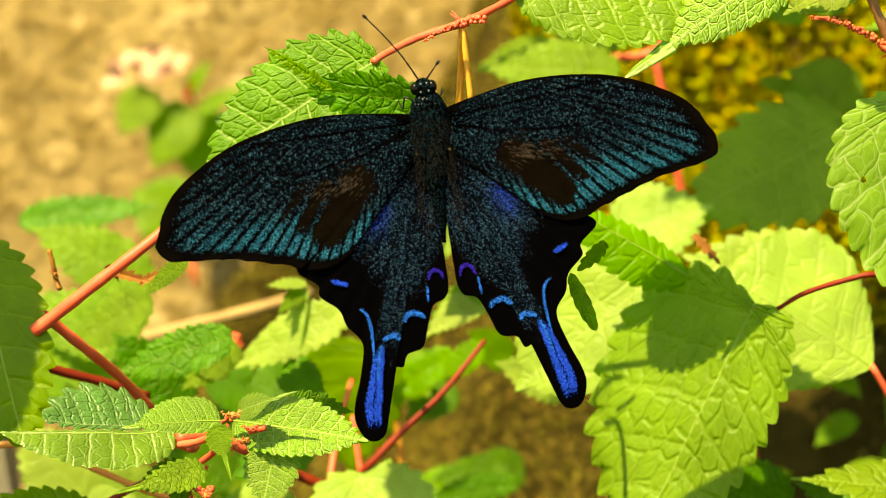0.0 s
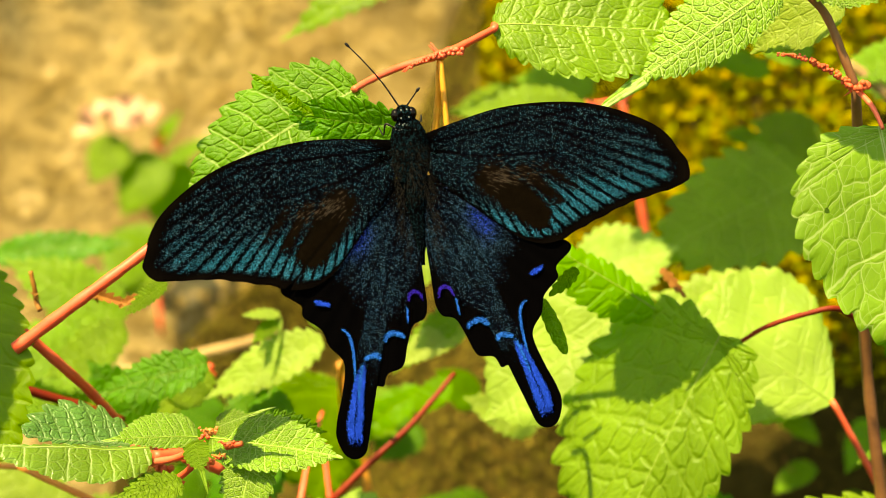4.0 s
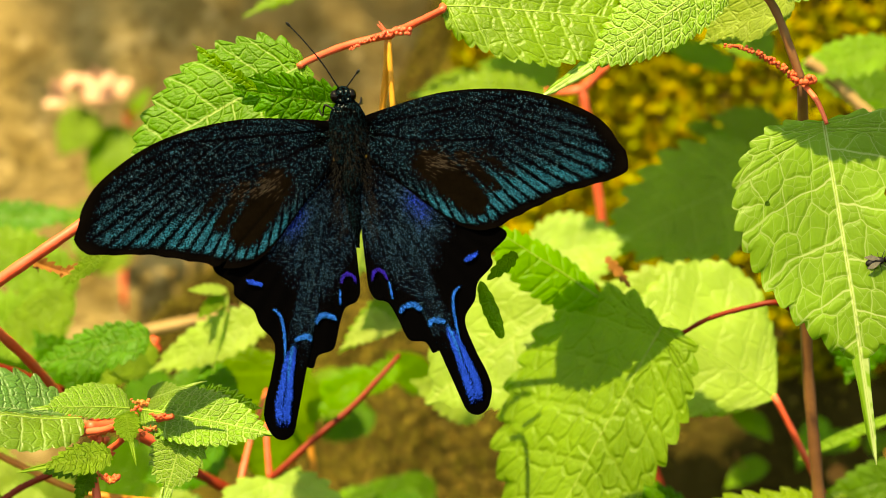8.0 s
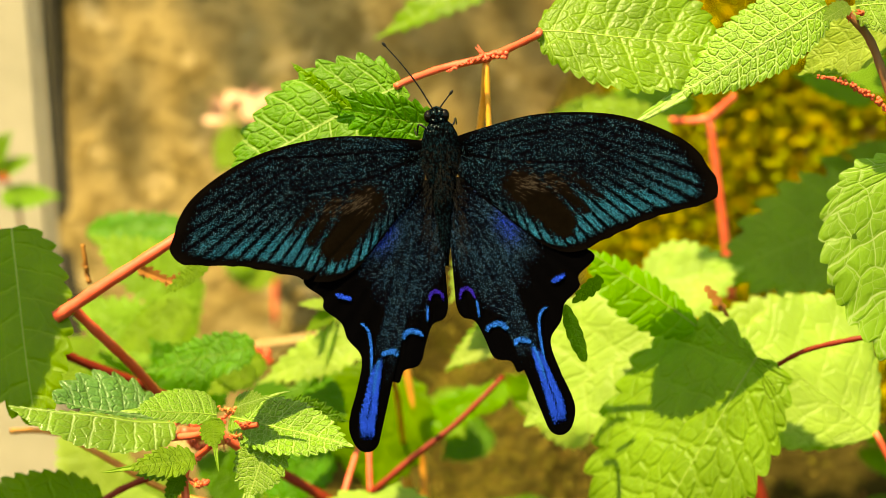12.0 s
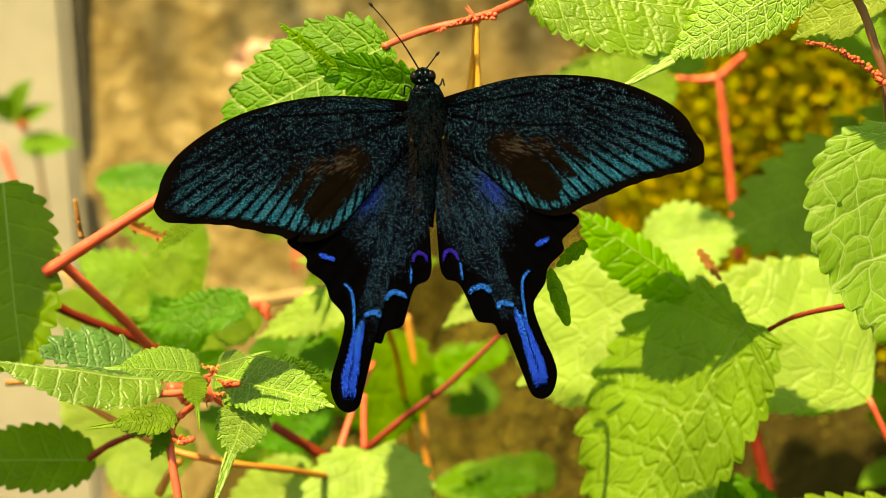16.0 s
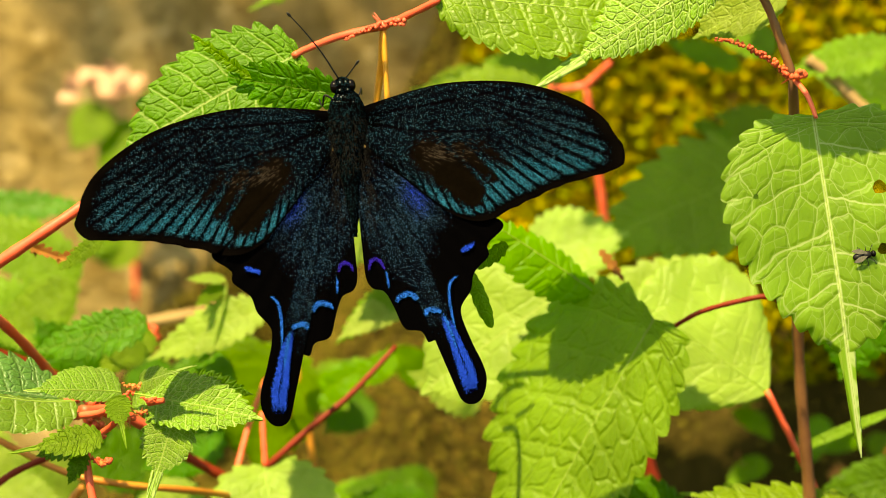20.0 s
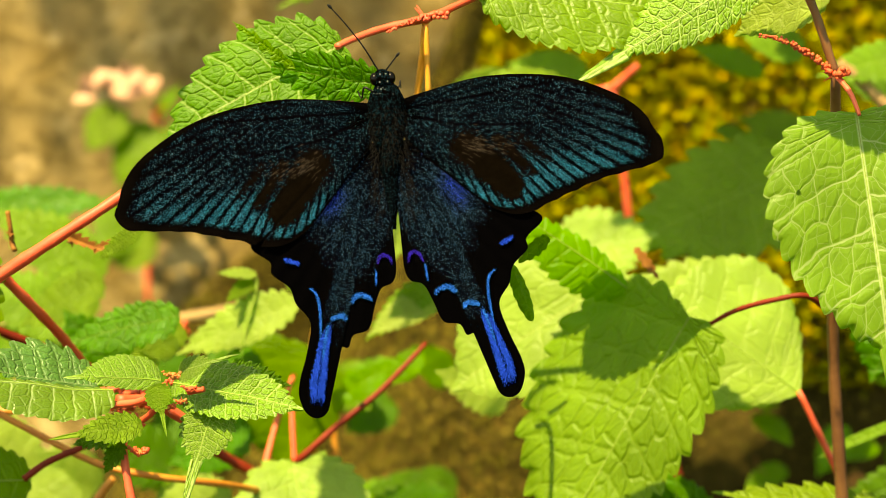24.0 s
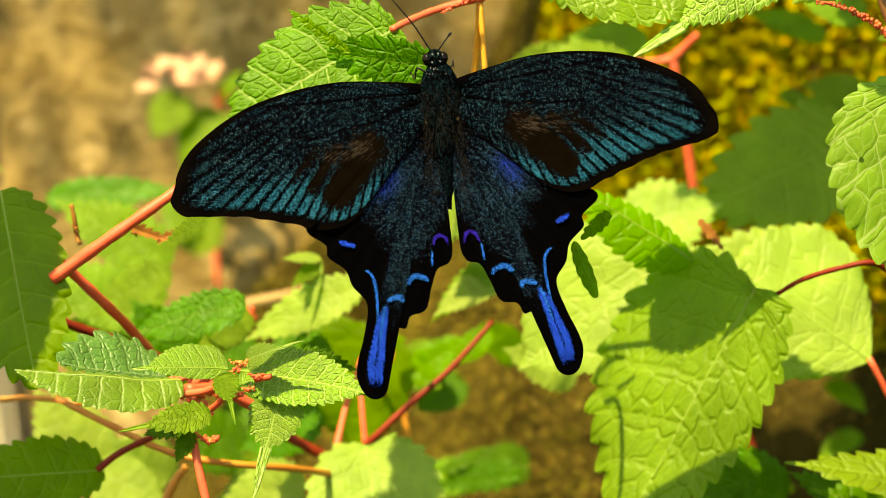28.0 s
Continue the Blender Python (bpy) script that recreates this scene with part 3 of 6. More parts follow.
    bm = bmesh.new()
    lay = bm.loops.layers.uv.new("UVMap")
    lay2 = bm.loops.layers.uv.new("Veins")
    grid, uvs, flat = [], {}, {}
    for s, ym, i in vs:
        row = []
        for u in us:
            g = abs(u)
            sg = 1 if u > 0 else -1
            xo, yo, dx, dy = sides[1 if u > 0 else 0][i]
            if drip > 0.03:
                thin = tail * 0.5 * (left + right) * ((1 - 0.7 * (s - 1)) if s >= 1 else max(0.0, 1 - (1 - s) * 9))
                if s >= 1:
                    xo, yo, dx, dy = (thin if s < 1.99 else thin * 0.1), ym, 0.0, 0.0
                elif xo < thin:
                    xo = thin
            edge = max(0.0, (g - 0.70) / 0.30)
            x = sg * (g * xo + edge ** 1.4 * dx)
            y = ym + (yo - ym) * (0.55 * g + 0.45 * g * g) + edge ** 1.4 * dy
            q = min(s, 1.0) * lat + (0.42 if u > 0 else 0.0)
            f = q - math.floor(q)
            pill = (1 - (2 * f - 1) ** 2) * min(1, g * 5) * (1 - edge * 0.5) * min(1.0, s * 4)
            v = y / length
            z = fold * abs(x) + 0.45 * puff * length * (pill - 0.5) * min(1.0, xo / (0.3 * (left + right) + 1e-9)) * min(1.0, (1.02 - min(s, 1.0)) * 6)
            z -= droop * length * (v - 0.25) ** 2
            z += 0.020 * length * noise.noise(Vector((x / length * 4 + ph1, v * 4, ph2)))
            z -= 0.06 * (left if u < 0 else right) * edge * edge * (0.2 + 1.0 * math.sin(v * 13 + ph1 + sg) ** 2)
            vert = bm.verts.new(base + eu * x + ev * y + en * z)
            uvs[vert] = ((0.5 + x / length, v), (0.5 + 0.5 * sg * g * xo / length + 0.5 * sg * g * xo / length, q / lat))
            flat[vert] = (x, y)
            row.append(vert)
        grid.append(row)
    ridge = [row[cols].co.copy() for row in grid]
    cut = set()
    for r0, r1 in zip(grid, grid[1:]):
        for i in range(len(us) - 1):
            four = (r0[i], r0[i + 1], r1[i + 1], r1[i])
            cx, cy = sum(flat[q][0] for q in four) / 4, sum(flat[q][1] for q in four) / 4
            if any((cx - hx) ** 2 + (cy - hy * length) ** 2 < hr * hr for hx, hy, hr in holes):
                cut.update(four)
                continue
            bm.faces.new(four)
    for fc in bm.faces:
        right_side = sum(flat[lp.vert][0] for lp in fc.loops) > 0
        for lp in fc.loops:
            lp[lay].uv = uvs[lp.vert][0]
            w = uvs[lp.vert][1]
            if flat[lp.vert][0] == 0.0 and right_side:
                w = (w[0], w[1] + 0.42 / lat)
            lp[lay2].uv = w
    for vert in cut:
        # the gnawed edge of a hole is round
        if vert.link_faces:
            hx, hy, hr = min(holes, key=lambda h: (flat[vert][0] - h[0]) ** 2 + (flat[vert][1] - h[1] * length) ** 2)
            off = Vector((flat[vert][0] - hx, flat[vert][1] - hy * length))
            move = off.normalized() * hr * (1 + 0.12 * math.sin(3 * math.atan2(off.y, off.x))) - off
            vert.co += eu * move.x + ev * move.y
    bmesh.ops.delete(bm, geom=[v for v in bm.verts if not v.link_faces], context="VERTS")
    ob = part(name, bm, material, parent, label)
    if rib is not None:
        # the midrib stands out from the blade
        rb = bmesh.new()
        line = [p + en * rib * 0.1 for p in ridge[1:-1:2]]
        tube_into(rb, line, rib * 0.7, rib * 0.2, 6, 0.0)
        part("midrib", rb, RIB, ob)
    return ob


# ---- the large structure ----
def sheet(name, nx, ny, place, material, label="", kind="structure"):
    """A grid of nx by ny; place(u, v) gives the point."""
    bm = bmesh.new()
    vs = [[bm.verts.new(place(i / nx, j / ny)) for i in range(nx + 1)] for j in range(ny + 1)]
    for j in range(ny):
        for i in range(nx):
            bm.faces.new((vs[j][i], vs[j][i + 1], vs[j + 1][i + 1], vs[j + 1][i]))
    return tagged(part(name, bm, material), label, kind=kind)


def ground_at(u, v):
    x, y = (u - 0.5), (v - 0.5)
    x, y = 400 * x * abs(x) ** 3 * 8, 400 * y * abs(y) ** 3 * 8
    near = math.exp(-(x * x + y * y) / 2)
    return Vector((x, y + 0.5, 0.02 * near * noise.noise(Vector((x * 6, y * 6, 3)))))


sheet("ground", 60, 60, ground_at, SOIL, "dark soil with leaf litter, plant shade in its tone")

WALL_Y = 0.90


def wall_at(u, v):
    x, z = -2.4 + 4.6 * u, -0.1 + 1.6 * v
    n = noise.noise(Vector((x * 5, z * 5, 1))) * 0.012 + noise.noise(Vector((x * 17, z * 17, 5))) * 0.006 + noise.noise(Vector((x * 55, z * 55, 9))) * 0.002
    return Vector((x, WALL_Y + 0.05 * (z - 0.6) - n, z))


wall = sheet("wall_back", 260, 90, wall_at, WALL, "weathered ochre stone wall with brown moss stains")
solid = wall.modifiers.new("thickness", "SOLIDIFY")
solid.thickness, solid.offset = 0.15, -1.0

# concrete pillar with a dark joint where it meets the wall
px0, px1, pz1 = -0.62, -0.3350, 1.3
LEAN = 5.0
pillar = empty("concrete_pillar", (px0 + 0.59 * math.tan(radians(LEAN)) - 0.005, 0.878, 0), "pale weathered concrete pillar in front of the wall", "pillar")
bm = bmesh.new()
bmesh.ops.create_cube(bm, size=1.0, matrix=Matrix.Translation(((px1 - px0) / 2, 0.02, pz1 / 2)) @ Matrix.Diagonal((px1 - px0, 0.04, pz1 + 0.1, 1)))
bmesh.ops.bevel(bm, geom=bm.edges[:], offset=0.004, segments=2, affect="EDGES")
part("shaft", bm, CONCRETE, pillar, smooth_faces=False)
bm = bmesh.new()
bmesh.ops.create_cube(bm, size=1.0, matrix=Matrix.Translation((px1 - px0 + 0.003, 0.022, pz1 / 2)) @ Matrix.Diagonal((0.0075, 0.03, pz1 + 0.1, 1)))
part("joint", bm, GAP, pillar, "dark joint", smooth_faces=False)


pillar.rotation_euler = (0, radians(-LEAN), 0)


# bank of soil and moss at the foot of the wall, rising to a slope on one side
def bank_at(u, v):
    x = -1.0 + 2.6 * u
    rise = 1 / (1 + math.exp(-(x + 0.03) * 22))
    h = 0.25 + 0.20 / (1 + math.exp(-(x + 0.265) * 60)) + 0.60 * rise
    y = 0.62 - 0.02 * rise + 0.26 * v
    z = h * v ** 0.7
    n = 0.03 * noise.noise(Vector((x * 9, v * 6, 2))) + 0.006 * noise.noise(Vector((x * 31, v * 21, 7)))
    return Vector((x, y - n, z + n))


# bank earth, also toned down to hold the shade under the leaves
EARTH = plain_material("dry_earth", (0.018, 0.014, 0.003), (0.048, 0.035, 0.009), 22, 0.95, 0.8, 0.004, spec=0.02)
sheet("bank", 120, 50, bank_at, EARTH, "dark soil bank at the foot of the wall, plant shade in its tone")


def moss_cover(dull):
    """Small moss tufts and leaflets, thick on the right of the bank, with dark gaps."""
    rnd = random.Random(5)
    verts, faces = [], []
    for _ in range(170000):
        u, v = 0.30 + 0.21 * rnd.random(), rnd.uniform(0.15, 1.0)
        p = bank_at(u, v)
        if noise.noise(Vector((p.x * 22, p.z * 22, 4))) + 0.3 * rnd.random() < -0.55 + 0.50 * (p.z < 0.47 and p.x > -0.02):
            continue
        if dull and p.x > -0.01 and rnd.random() < 0.8:
            continue
        if (p.z < 0.47 or p.x < -0.06) != dull:
            continue
        s = rnd.uniform(0.0008, 0.0018) if dull else rnd.uniform(0.0018, 0.0044)
        d = Vector((rnd.uniform(-1, 1), rnd.uniform(-1, 0.1), rnd.uniform(-0.3, 1))).normalized()
        x = d.cross(Vector((rnd.uniform(-1, 1), rnd.uniform(-1, 1), rnd.uniform(-1, 1)))).normalized() * s * 0.5
        q = p + Vector((0, -0.006, 0.004)) * rnd.random()
        k = len(verts)
        verts += [q - x * 0.4, q + d * s * 0.6 - x, q + d * s * 1.3, q + d * s * 0.6 + x]
        faces.append((k, k + 1, k + 2, k + 3))
    name, material, label, category = ("leaf_litter", LITTER, "brown and olive leaf litter on the bank", "litter") if dull else ("moss", MOSS, "yellow-green and rusty moss and leaflets on the bank", "moss")
    me = bpy.data.meshes.new(name)
    me.from_pydata(verts, [], faces)
    me.materials.append(material)
    return tagged(new(name, me), label, category, kind="stuff")


moss_cover(False)
moss_cover(True)


# ---- plants ----
def plant(name, place, label, group="nettle plants"):
    return empty(name, place, label, "plant", group)


def catkin(parent, points, size, lumps, material=CATKIN, name="catkin", seed=1):
    """A string of small flower lumps along the points."""
    rnd = random.Random(seed)
    bm = bmesh.new()
    line = spline([Vector(p) - parent.location for p in points], 8)
    for k in range(lumps):
        p = line[int(k / lumps * (len(line) - 1))]
        for _ in range(3):
            grow = min(1.0, 0.45 + 0.75 * k / lumps) * size
            off = Vector((rnd.uniform(-1, 1), rnd.uniform(-1, 0.4), rnd.uniform(-1, 1))).normalized() * grow * rnd.uniform(0.5, 0.9)
            ball_into(bm, p + off, [grow * rnd.uniform(0.5, 0.7) for _ in range(3)], u=6, v=5)
    return part(name, bm, material, parent, "string of small red flower heads" if name == "catkin" else "reddish flower bud")


def spikes(parent, at, size, count, material, name="bract", seed=1, spread=0.5):
    """Small pointed bracts round a node."""
    rnd = random.Random(seed)
    bm = bmesh.new()
    c = Vector(at) - parent.location
    for k in range(count):
        d = Vector((rnd.uniform(-1, 1), rnd.uniform(-1, 0.3), rnd.uniform(-0.6, 1))).normalized()
        tube_into(bm, [c + d * size * 0.1, c + d * size * 0.5, c + d * size * rnd.uniform(0.8, 1.3)], size * 0.2, size * 0.02, 5, 0)
    ball_into(bm, c, (size * 0.4,) * 3, u=8, v=6)
    return part(name, bm, material, parent)


# the plant on which the butterfly sits
perch = plant("nettle_plant", (-0.0536, 0.4400, 0.4888), "nettle with red stems on which the butterfly rests")
node_at = Vector((-0.0462, 0.3920, 0.5972))
tube("stem", [(-0.0916, 0.5600, 0.4576), (-0.0882, 0.5300, 0.4817), (-0.0827, 0.4900, 0.5058), (-0.0775, 0.4550, 0.5223), (-0.0660, 0.4250, 0.5379), (-0.0561, 0.4040, 0.5550), (-0.0503, 0.4000, 0.5703), (-0.0474, 0.3960, 0.5861), node_at], 0.0008, 0.0008, ORANGE_STEM, perch, "orange upright stem")
# side shoots added out of sight to cast the forked streak on the big leaf
tube("stem", [(-0.0432, 0.3885, 0.5807), (-0.0388, 0.3880, 0.5760), (-0.0358, 0.3857, 0.5529), (-0.0345, 0.3880, 0.5400)], 0.0006, 0.0005, ORANGE_STEM, perch, "unseen orange side shoot, added for its shadow")
tube("stem", [(-0.0390, 0.3900, 0.5790), (-0.0362, 0.3908, 0.5775), (-0.0332, 0.3922, 0.5752)], 0.0005, 0.0004, ORANGE_STEM, perch)
tube("petiole", [(-0.0630, 0.3810, 0.5911), (-0.0606, 0.3840, 0.5925), (-0.0550, 0.3890, 0.5949), node_at], 0.0007, 0.0008, RED_STEM, perch, "coral-red leaf stalk")
tube("petiole", [node_at, (-0.0409, 0.3880, 0.5993), (-0.0348, 0.3840, 0.6021), (-0.0347, 0.3860, 0.6030)], 0.0008, 0.0007, RED_STEM, perch, "coral-red leaf stalk")
catkin(perch, [(-0.0534, 0.3880, 0.5944), (-0.0502, 0.3880, 0.5960), (-0.0469, 0.3880, 0.5972), (-0.0444, 0.3880, 0.5977), (-0.0407, 0.3860, 0.5982)], 0.0008, 22, RED_STEM, seed=3)
spikes(perch, node_at, 0.0028, 7, RED_STEM, seed=4)
tube("stem", [node_at, (-0.0453, 0.3930, 0.5807)], 0.0006, 0.0006, ORANGE_STEM, perch, "orange upright stem")
leaf(perch, (-0.0620, 0.3820, 0.5918), (-0.0970, 0.3740, 0.5725), 0.0120, 0.0120, MIDDLE, face=(-0.2, -1, 0.35), teeth=9, peak=0.42, drip=0.02, bite=0.165, fold=0.12, rows=4, cols=14, puff=0.016, seed=11, label="toothed bright green leaf under the butterfly's head")
leaf(perch, (-0.0518, 0.3700, 0.5838), (-0.0756, 0.3720, 0.5867), 0.0044, 0.0048, SHADE_GREEN, face=(0.2, -0.95, -0.25), teeth=8, peak=0.45, drip=0.02, bite=0.16, fold=0.15, rows=4, cols=9, puff=0.018, seed=12, label="folded dark green leaf beside the butterfly's head")
leaf(perch, (-0.0697, 0.3710, 0.5866), (-0.0819, 0.3680, 0.5957), 0.0010, 0.0009, SMOOTH, face=(0.25, -0.9, -0.1), teeth=4, peak=0.4, bite=0.1, seed=14)
leaf(perch, (-0.0347, 0.3860, 0.6030), (0.0027, 0.3900, 0.6011), 0.0127, 0.0114, TOP_LEAF, face=(0.0, -1, 0.5), teeth=12, peak=0.56, drip=0.04, bite=0.14, fold=0.05, rows=4, cols=14, puff=0.007, seed=13, rib=0.0003, label="broad wrinkled bright green leaf on a red stalk")

# tall plant with the red catkin, beside the butterfly
tall = plant("nettle_plant", (0.0474, 0.4300, 0.4930), "tall nettle with a brown stem and a red catkin")
top_node = Vector((0.0255, 0.3820, 0.6082))
cat_node = Vector((0.0366, 0.3850, 0.5879))
tube("stem", [(0.0488, 0.4300, 0.4812), (0.0456, 0.4250, 0.5058), (0.0428, 0.4200, 0.5296), (0.0400, 0.4050, 0.5645), cat_node], 0.0015, 0.0010, BROWN_STEM, tall, "brown upright stem")
tube("stem", [cat_node, (0.0338, 0.3840, 0.5953), (0.0304, 0.3830, 0.6030), top_node], 0.0009, 0.0008, BROWN_STEM, tall)
catkin(tall, [(0.0211, 0.3800, 0.5952), (0.0258, 0.3810, 0.5943), (0.0305, 0.3830, 0.5922), cat_node], 0.0008, 34, seed=5)
catkin(tall, [(0.0348, 0.3840, 0.5888), (0.0359, 0.3830, 0.5882), (0.0376, 0.3830, 0.5882), (0.0388, 0.3840, 0.5889)], 0.0012, 8, CATKIN, "bud", seed=7)
spikes(tall, cat_node, 0.0023, 6, CATKIN, seed=6)
tube("petiole", [cat_node, (0.0388, 0.3810, 0.5849), (0.0398, 0.3790, 0.5827), (0.0406, 0.3768, 0.5802)], 0.0006, 0.0004, RED_STEM, tall, "red leaf stalk")
leaf(tall, (0.0403, 0.3780, 0.5808), (0.0500, 0.3620, 0.5163), 0.0234, 0.0200, HOLED, face=(0.05, -1, 0.55), teeth=12, ends=(0.46, 0.80), drip=0.30, tail=0.075, bite=0.13, fold=0.06, droop=0.05, cord=0.22, rows=7, cols=30, puff=0.002, seed=21, rib=0.0002, label="large pale green leaf with a drip tip and insect holes", holes=((-0.0105, 0.235, 0.0014), (-0.0095, 0.415, 0.0011), (0.0138, 0.225, 0.0006)))
tube("petiole", [(0.0156, 0.4180, 0.5321), (0.0212, 0.4150, 0.5359), (0.0294, 0.4120, 0.5389), (0.0360, 0.4120, 0.5398), (0.0426, 0.4200, 0.5347)], 0.0005, 0.0007, DEEP_STEM, tall, "thin dark red leaf stalk")
leaf(tall, (0.0112, 0.4180, 0.5336), (-0.0176, 0.4130, 0.4806), 0.0145, 0.0285, YOUNG, face=(-0.22, -1, 0.85), teeth=11, ends=(0.42, 0.62), drip=0.02, bite=0.14, fold=-0.12, droop=0.02, cord=0.40, rows=4, cols=18, puff=0.004, seed=22, rib=0.0003, label="large sunlit yellow-green leaf crossed by shadows")
leaf(tall, (0.0222, 0.3880, 0.6094), (-0.0149, 0.3850, 0.5848), 0.0066, 0.0089, CRISP, face=(0.1, -1, 0.5), teeth=15, peak=0.40, drip=0.26, tail=0.24, bite=0.15, fold=-0.1, droop=-0.02, rows=4, cols=12, puff=0.008, seed=23, rib=0.0003, label="finely wrinkled leaf with a long drip tip")
leaf(tall, (0.0277, 0.3820, 0.6092), (0.0502, 0.3800, 0.6110), 0.0074, 0.0069, CRISP, face=(0.1, -1, 0.5), teeth=12, peak=0.40, drip=0.1, bite=0.2, rows=3, cols=10, puff=0.010, seed=24, rib=0.0003)
leaf(tall, (0.0354, 0.3950, 0.6052), (0.0169, 0.4000, 0.5954), 0.0053, 0.0082, PALE, face=(0.0, -1, 0.4), teeth=10, bite=0.08, rows=3, cols=8, puff=0.005, seed=25, label="smooth pale green leaf")
leaf(tall, (0.0245, 0.3800, 0.6118), (0.0173, 0.3760, 0.6184), 0.0027, 0.0027, YOUNG, teeth=8, bite=0.2, rows=3, cols=6, seed=26)
leaf(tall, (0.0262, 0.3780, 0.6091), (0.0214, 0.3740, 0.6061), 0.0018, 0.0020, CRISP, teeth=6, bite=0.2, rows=3, cols=5, seed=27)
for k, (spot, size) in enumerate(((((0.0224, 0.3790, 0.6114)), 13), (((0.0287, 0.3780, 0.6076)), 15), (((0.0263, 0.3780, 0.6069)), 12))):
    spikes(tall, spot, size * 0.0001, 6, CATKIN, "bud", seed=30 + k)
# unseen shoots added to the tall plant above the view, to shade leaves below
tube("stem", [top_node, (0.0226, 0.3810, 0.6139), (0.0199, 0.3810, 0.6188), (0.0209, 0.3780, 0.6294), (0.0242, 0.3720, 0.6438)], 0.0004, 0.0004, BROWN_STEM, tall)
tube("stem", [(0.0242, 0.3720, 0.6438), (0.030, 0.383, 0.69), Vector((0.0444, 0.5200, 0.5604)) + SUN * 0.2], 0.0005, 0.0004, BROWN_STEM, tall)
leaf(tall, Vector((0.0444, 0.5200, 0.5604)) + SUN * 0.2, Vector((-0.0043, 0.5050, 0.5400)) + SUN * 0.2, 0.0210, 0.0195, FILTER, face=(0, -0.5, 1), teeth=10, bite=0.18, seed=28)

# unseen leaf added to shade the top of the holed leaf
leaf(tall, Vector((0.0596, 0.3770, 0.5856)) + SUN * 0.05, Vector((0.0294, 0.3770, 0.5786)) + SUN * 0.05, 0.0044, 0.0056, FILTER, face=(0, -0.5, 1), teeth=10, peak=0.42, drip=0.0, bite=0.12, seed=250)
tube("petiole", [(0.0242, 0.3720, 0.6438), (0.0372, 0.3680, 0.6301), Vector((0.0596, 0.3770, 0.5856)) + SUN * 0.05], 0.0006, 0.0004, RED_STEM, tall)
# nettle added above the view only to keep sun off the lower bank
shade_nettle = plant("nettle_plant", (0.135, 0.555, 0), "unseen nettle added to shade the bank")
tube("stem", [(0.21, 0.58, 0.0), (0.20, 0.57, 0.4), (0.17, 0.56, 0.7), (0.10, 0.53, 0.82)], 0.0022, 0.0012, BROWN_STEM, shade_nettle)
for k, (b0, t0) in enumerate((((0.154, 0.554, 0.71), (0.054, 0.524, 0.70)), ((0.134, 0.544, 0.74), (0.044, 0.494, 0.74)), ((0.154, 0.554, 0.72), (0.114, 0.464, 0.71)),
                              ((0.124, 0.539, 0.76), (0.004, 0.539, 0.73)), ((0.104, 0.529, 0.79), (-0.006, 0.504, 0.78)), ((0.164, 0.564, 0.70), (0.234, 0.514, 0.69)),
                              ((0.094, 0.524, 0.80), (-0.046, 0.524, 0.76)))):
    leaf(shade_nettle, b0, t0, 0.033, 0.033, SHADE_GREEN, face=(0, -0.4, 1), teeth=12, cols=5, seed=260 + k)

for k in range(9):
    b0 = Vector((0.075 - 0.018 * k, 0.545 - 0.012 * (k % 3), 0.715 + 0.008 * (k % 2)))
    leaf(shade_nettle, b0, b0 + Vector((-0.030, -0.050 + 0.05 * (k % 2), -0.006)), 0.021, 0.021, SHADE_GREEN, face=(0, -0.4, 1), teeth=10, cols=5, seed=270 + k)
tube("stem", [(0.10, 0.53, 0.82), (0.075, 0.547, 0.722), (0.0, 0.54, 0.724), (-0.07, 0.53, 0.722)], 0.0012, 0.0008, BROWN_STEM, shade_nettle)

# leaves behind the right wing, on a plant of their own
behind = plant("nettle_plant", (0.0522, 0.4700, 0.4900), "nettle with pale sunlit leaves behind the butterfly")
tube("stem", [(0.0631, 0.4560, 0.4641), (0.0569, 0.4530, 0.4767), (0.0503, 0.4500, 0.4902), (0.0446, 0.4480, 0.5016), (0.0387, 0.4465, 0.5129)], 0.0010, 0.0007, RED_STEM, behind, "red leaf stalk")
leaf(behind, (0.0390, 0.4465, 0.5125), (0.0046, 0.4520, 0.5357), 0.0186, 0.0219, PALE, face=(0, -1, 0.55), teeth=12, ends=(0.86, 0.55), bite=0.08, fold=-0.05, droop=0.03, cord=0.0, rows=3, cols=12, puff=0.005, seed=31, rib=0.0004, label="smooth pale leaf glowing in the sun")
leaf(behind, (-0.0011, 0.4300, 0.5474), (0.0049, 0.4300, 0.5401), 0.0010, 0.0010, DRY, teeth=4, seed=32, label="small withered leaf")
leaf(behind, (-0.0025, 0.4280, 0.5384), (-0.0279, 0.4240, 0.5558), 0.0078, 0.0038, SMOOTH, face=(0.2, -1, 0.4), teeth=9, peak=0.45, bite=0.14, fold=-0.2, rows=3, cols=9, puff=0.010, seed=33, rib=0.0003, label="half folded green leaf")
leaf(behind, (-0.0052, 0.4450, 0.5388), (-0.0434, 0.4400, 0.5118), 0.0155, 0.0194, PALE, face=(0, -1, 0.6), teeth=12, peak=0.45, bite=0.08, rows=3, cols=10, puff=0.004, seed=34, label="broad pale leaf")
leaf(behind, (0.0359, 0.4750, 0.5202), (-0.0023, 0.4750, 0.5363), 0.0098, 0.0147, PALE, face=(0, -1, 0.55), teeth=9, bite=0.16, rows=4, cols=9, puff=0.004, seed=35, label="pale leaf with large teeth")
leaf(behind, (0.0430, 0.5200, 0.5603), (-0.0029, 0.5050, 0.5406), 0.0180, 0.0165, YOUNG, face=(0, -1, 0.6), teeth=7, bite=0.24, rows=3, cols=10, puff=0.003, seed=36, label="broad dark green leaf in the shade")
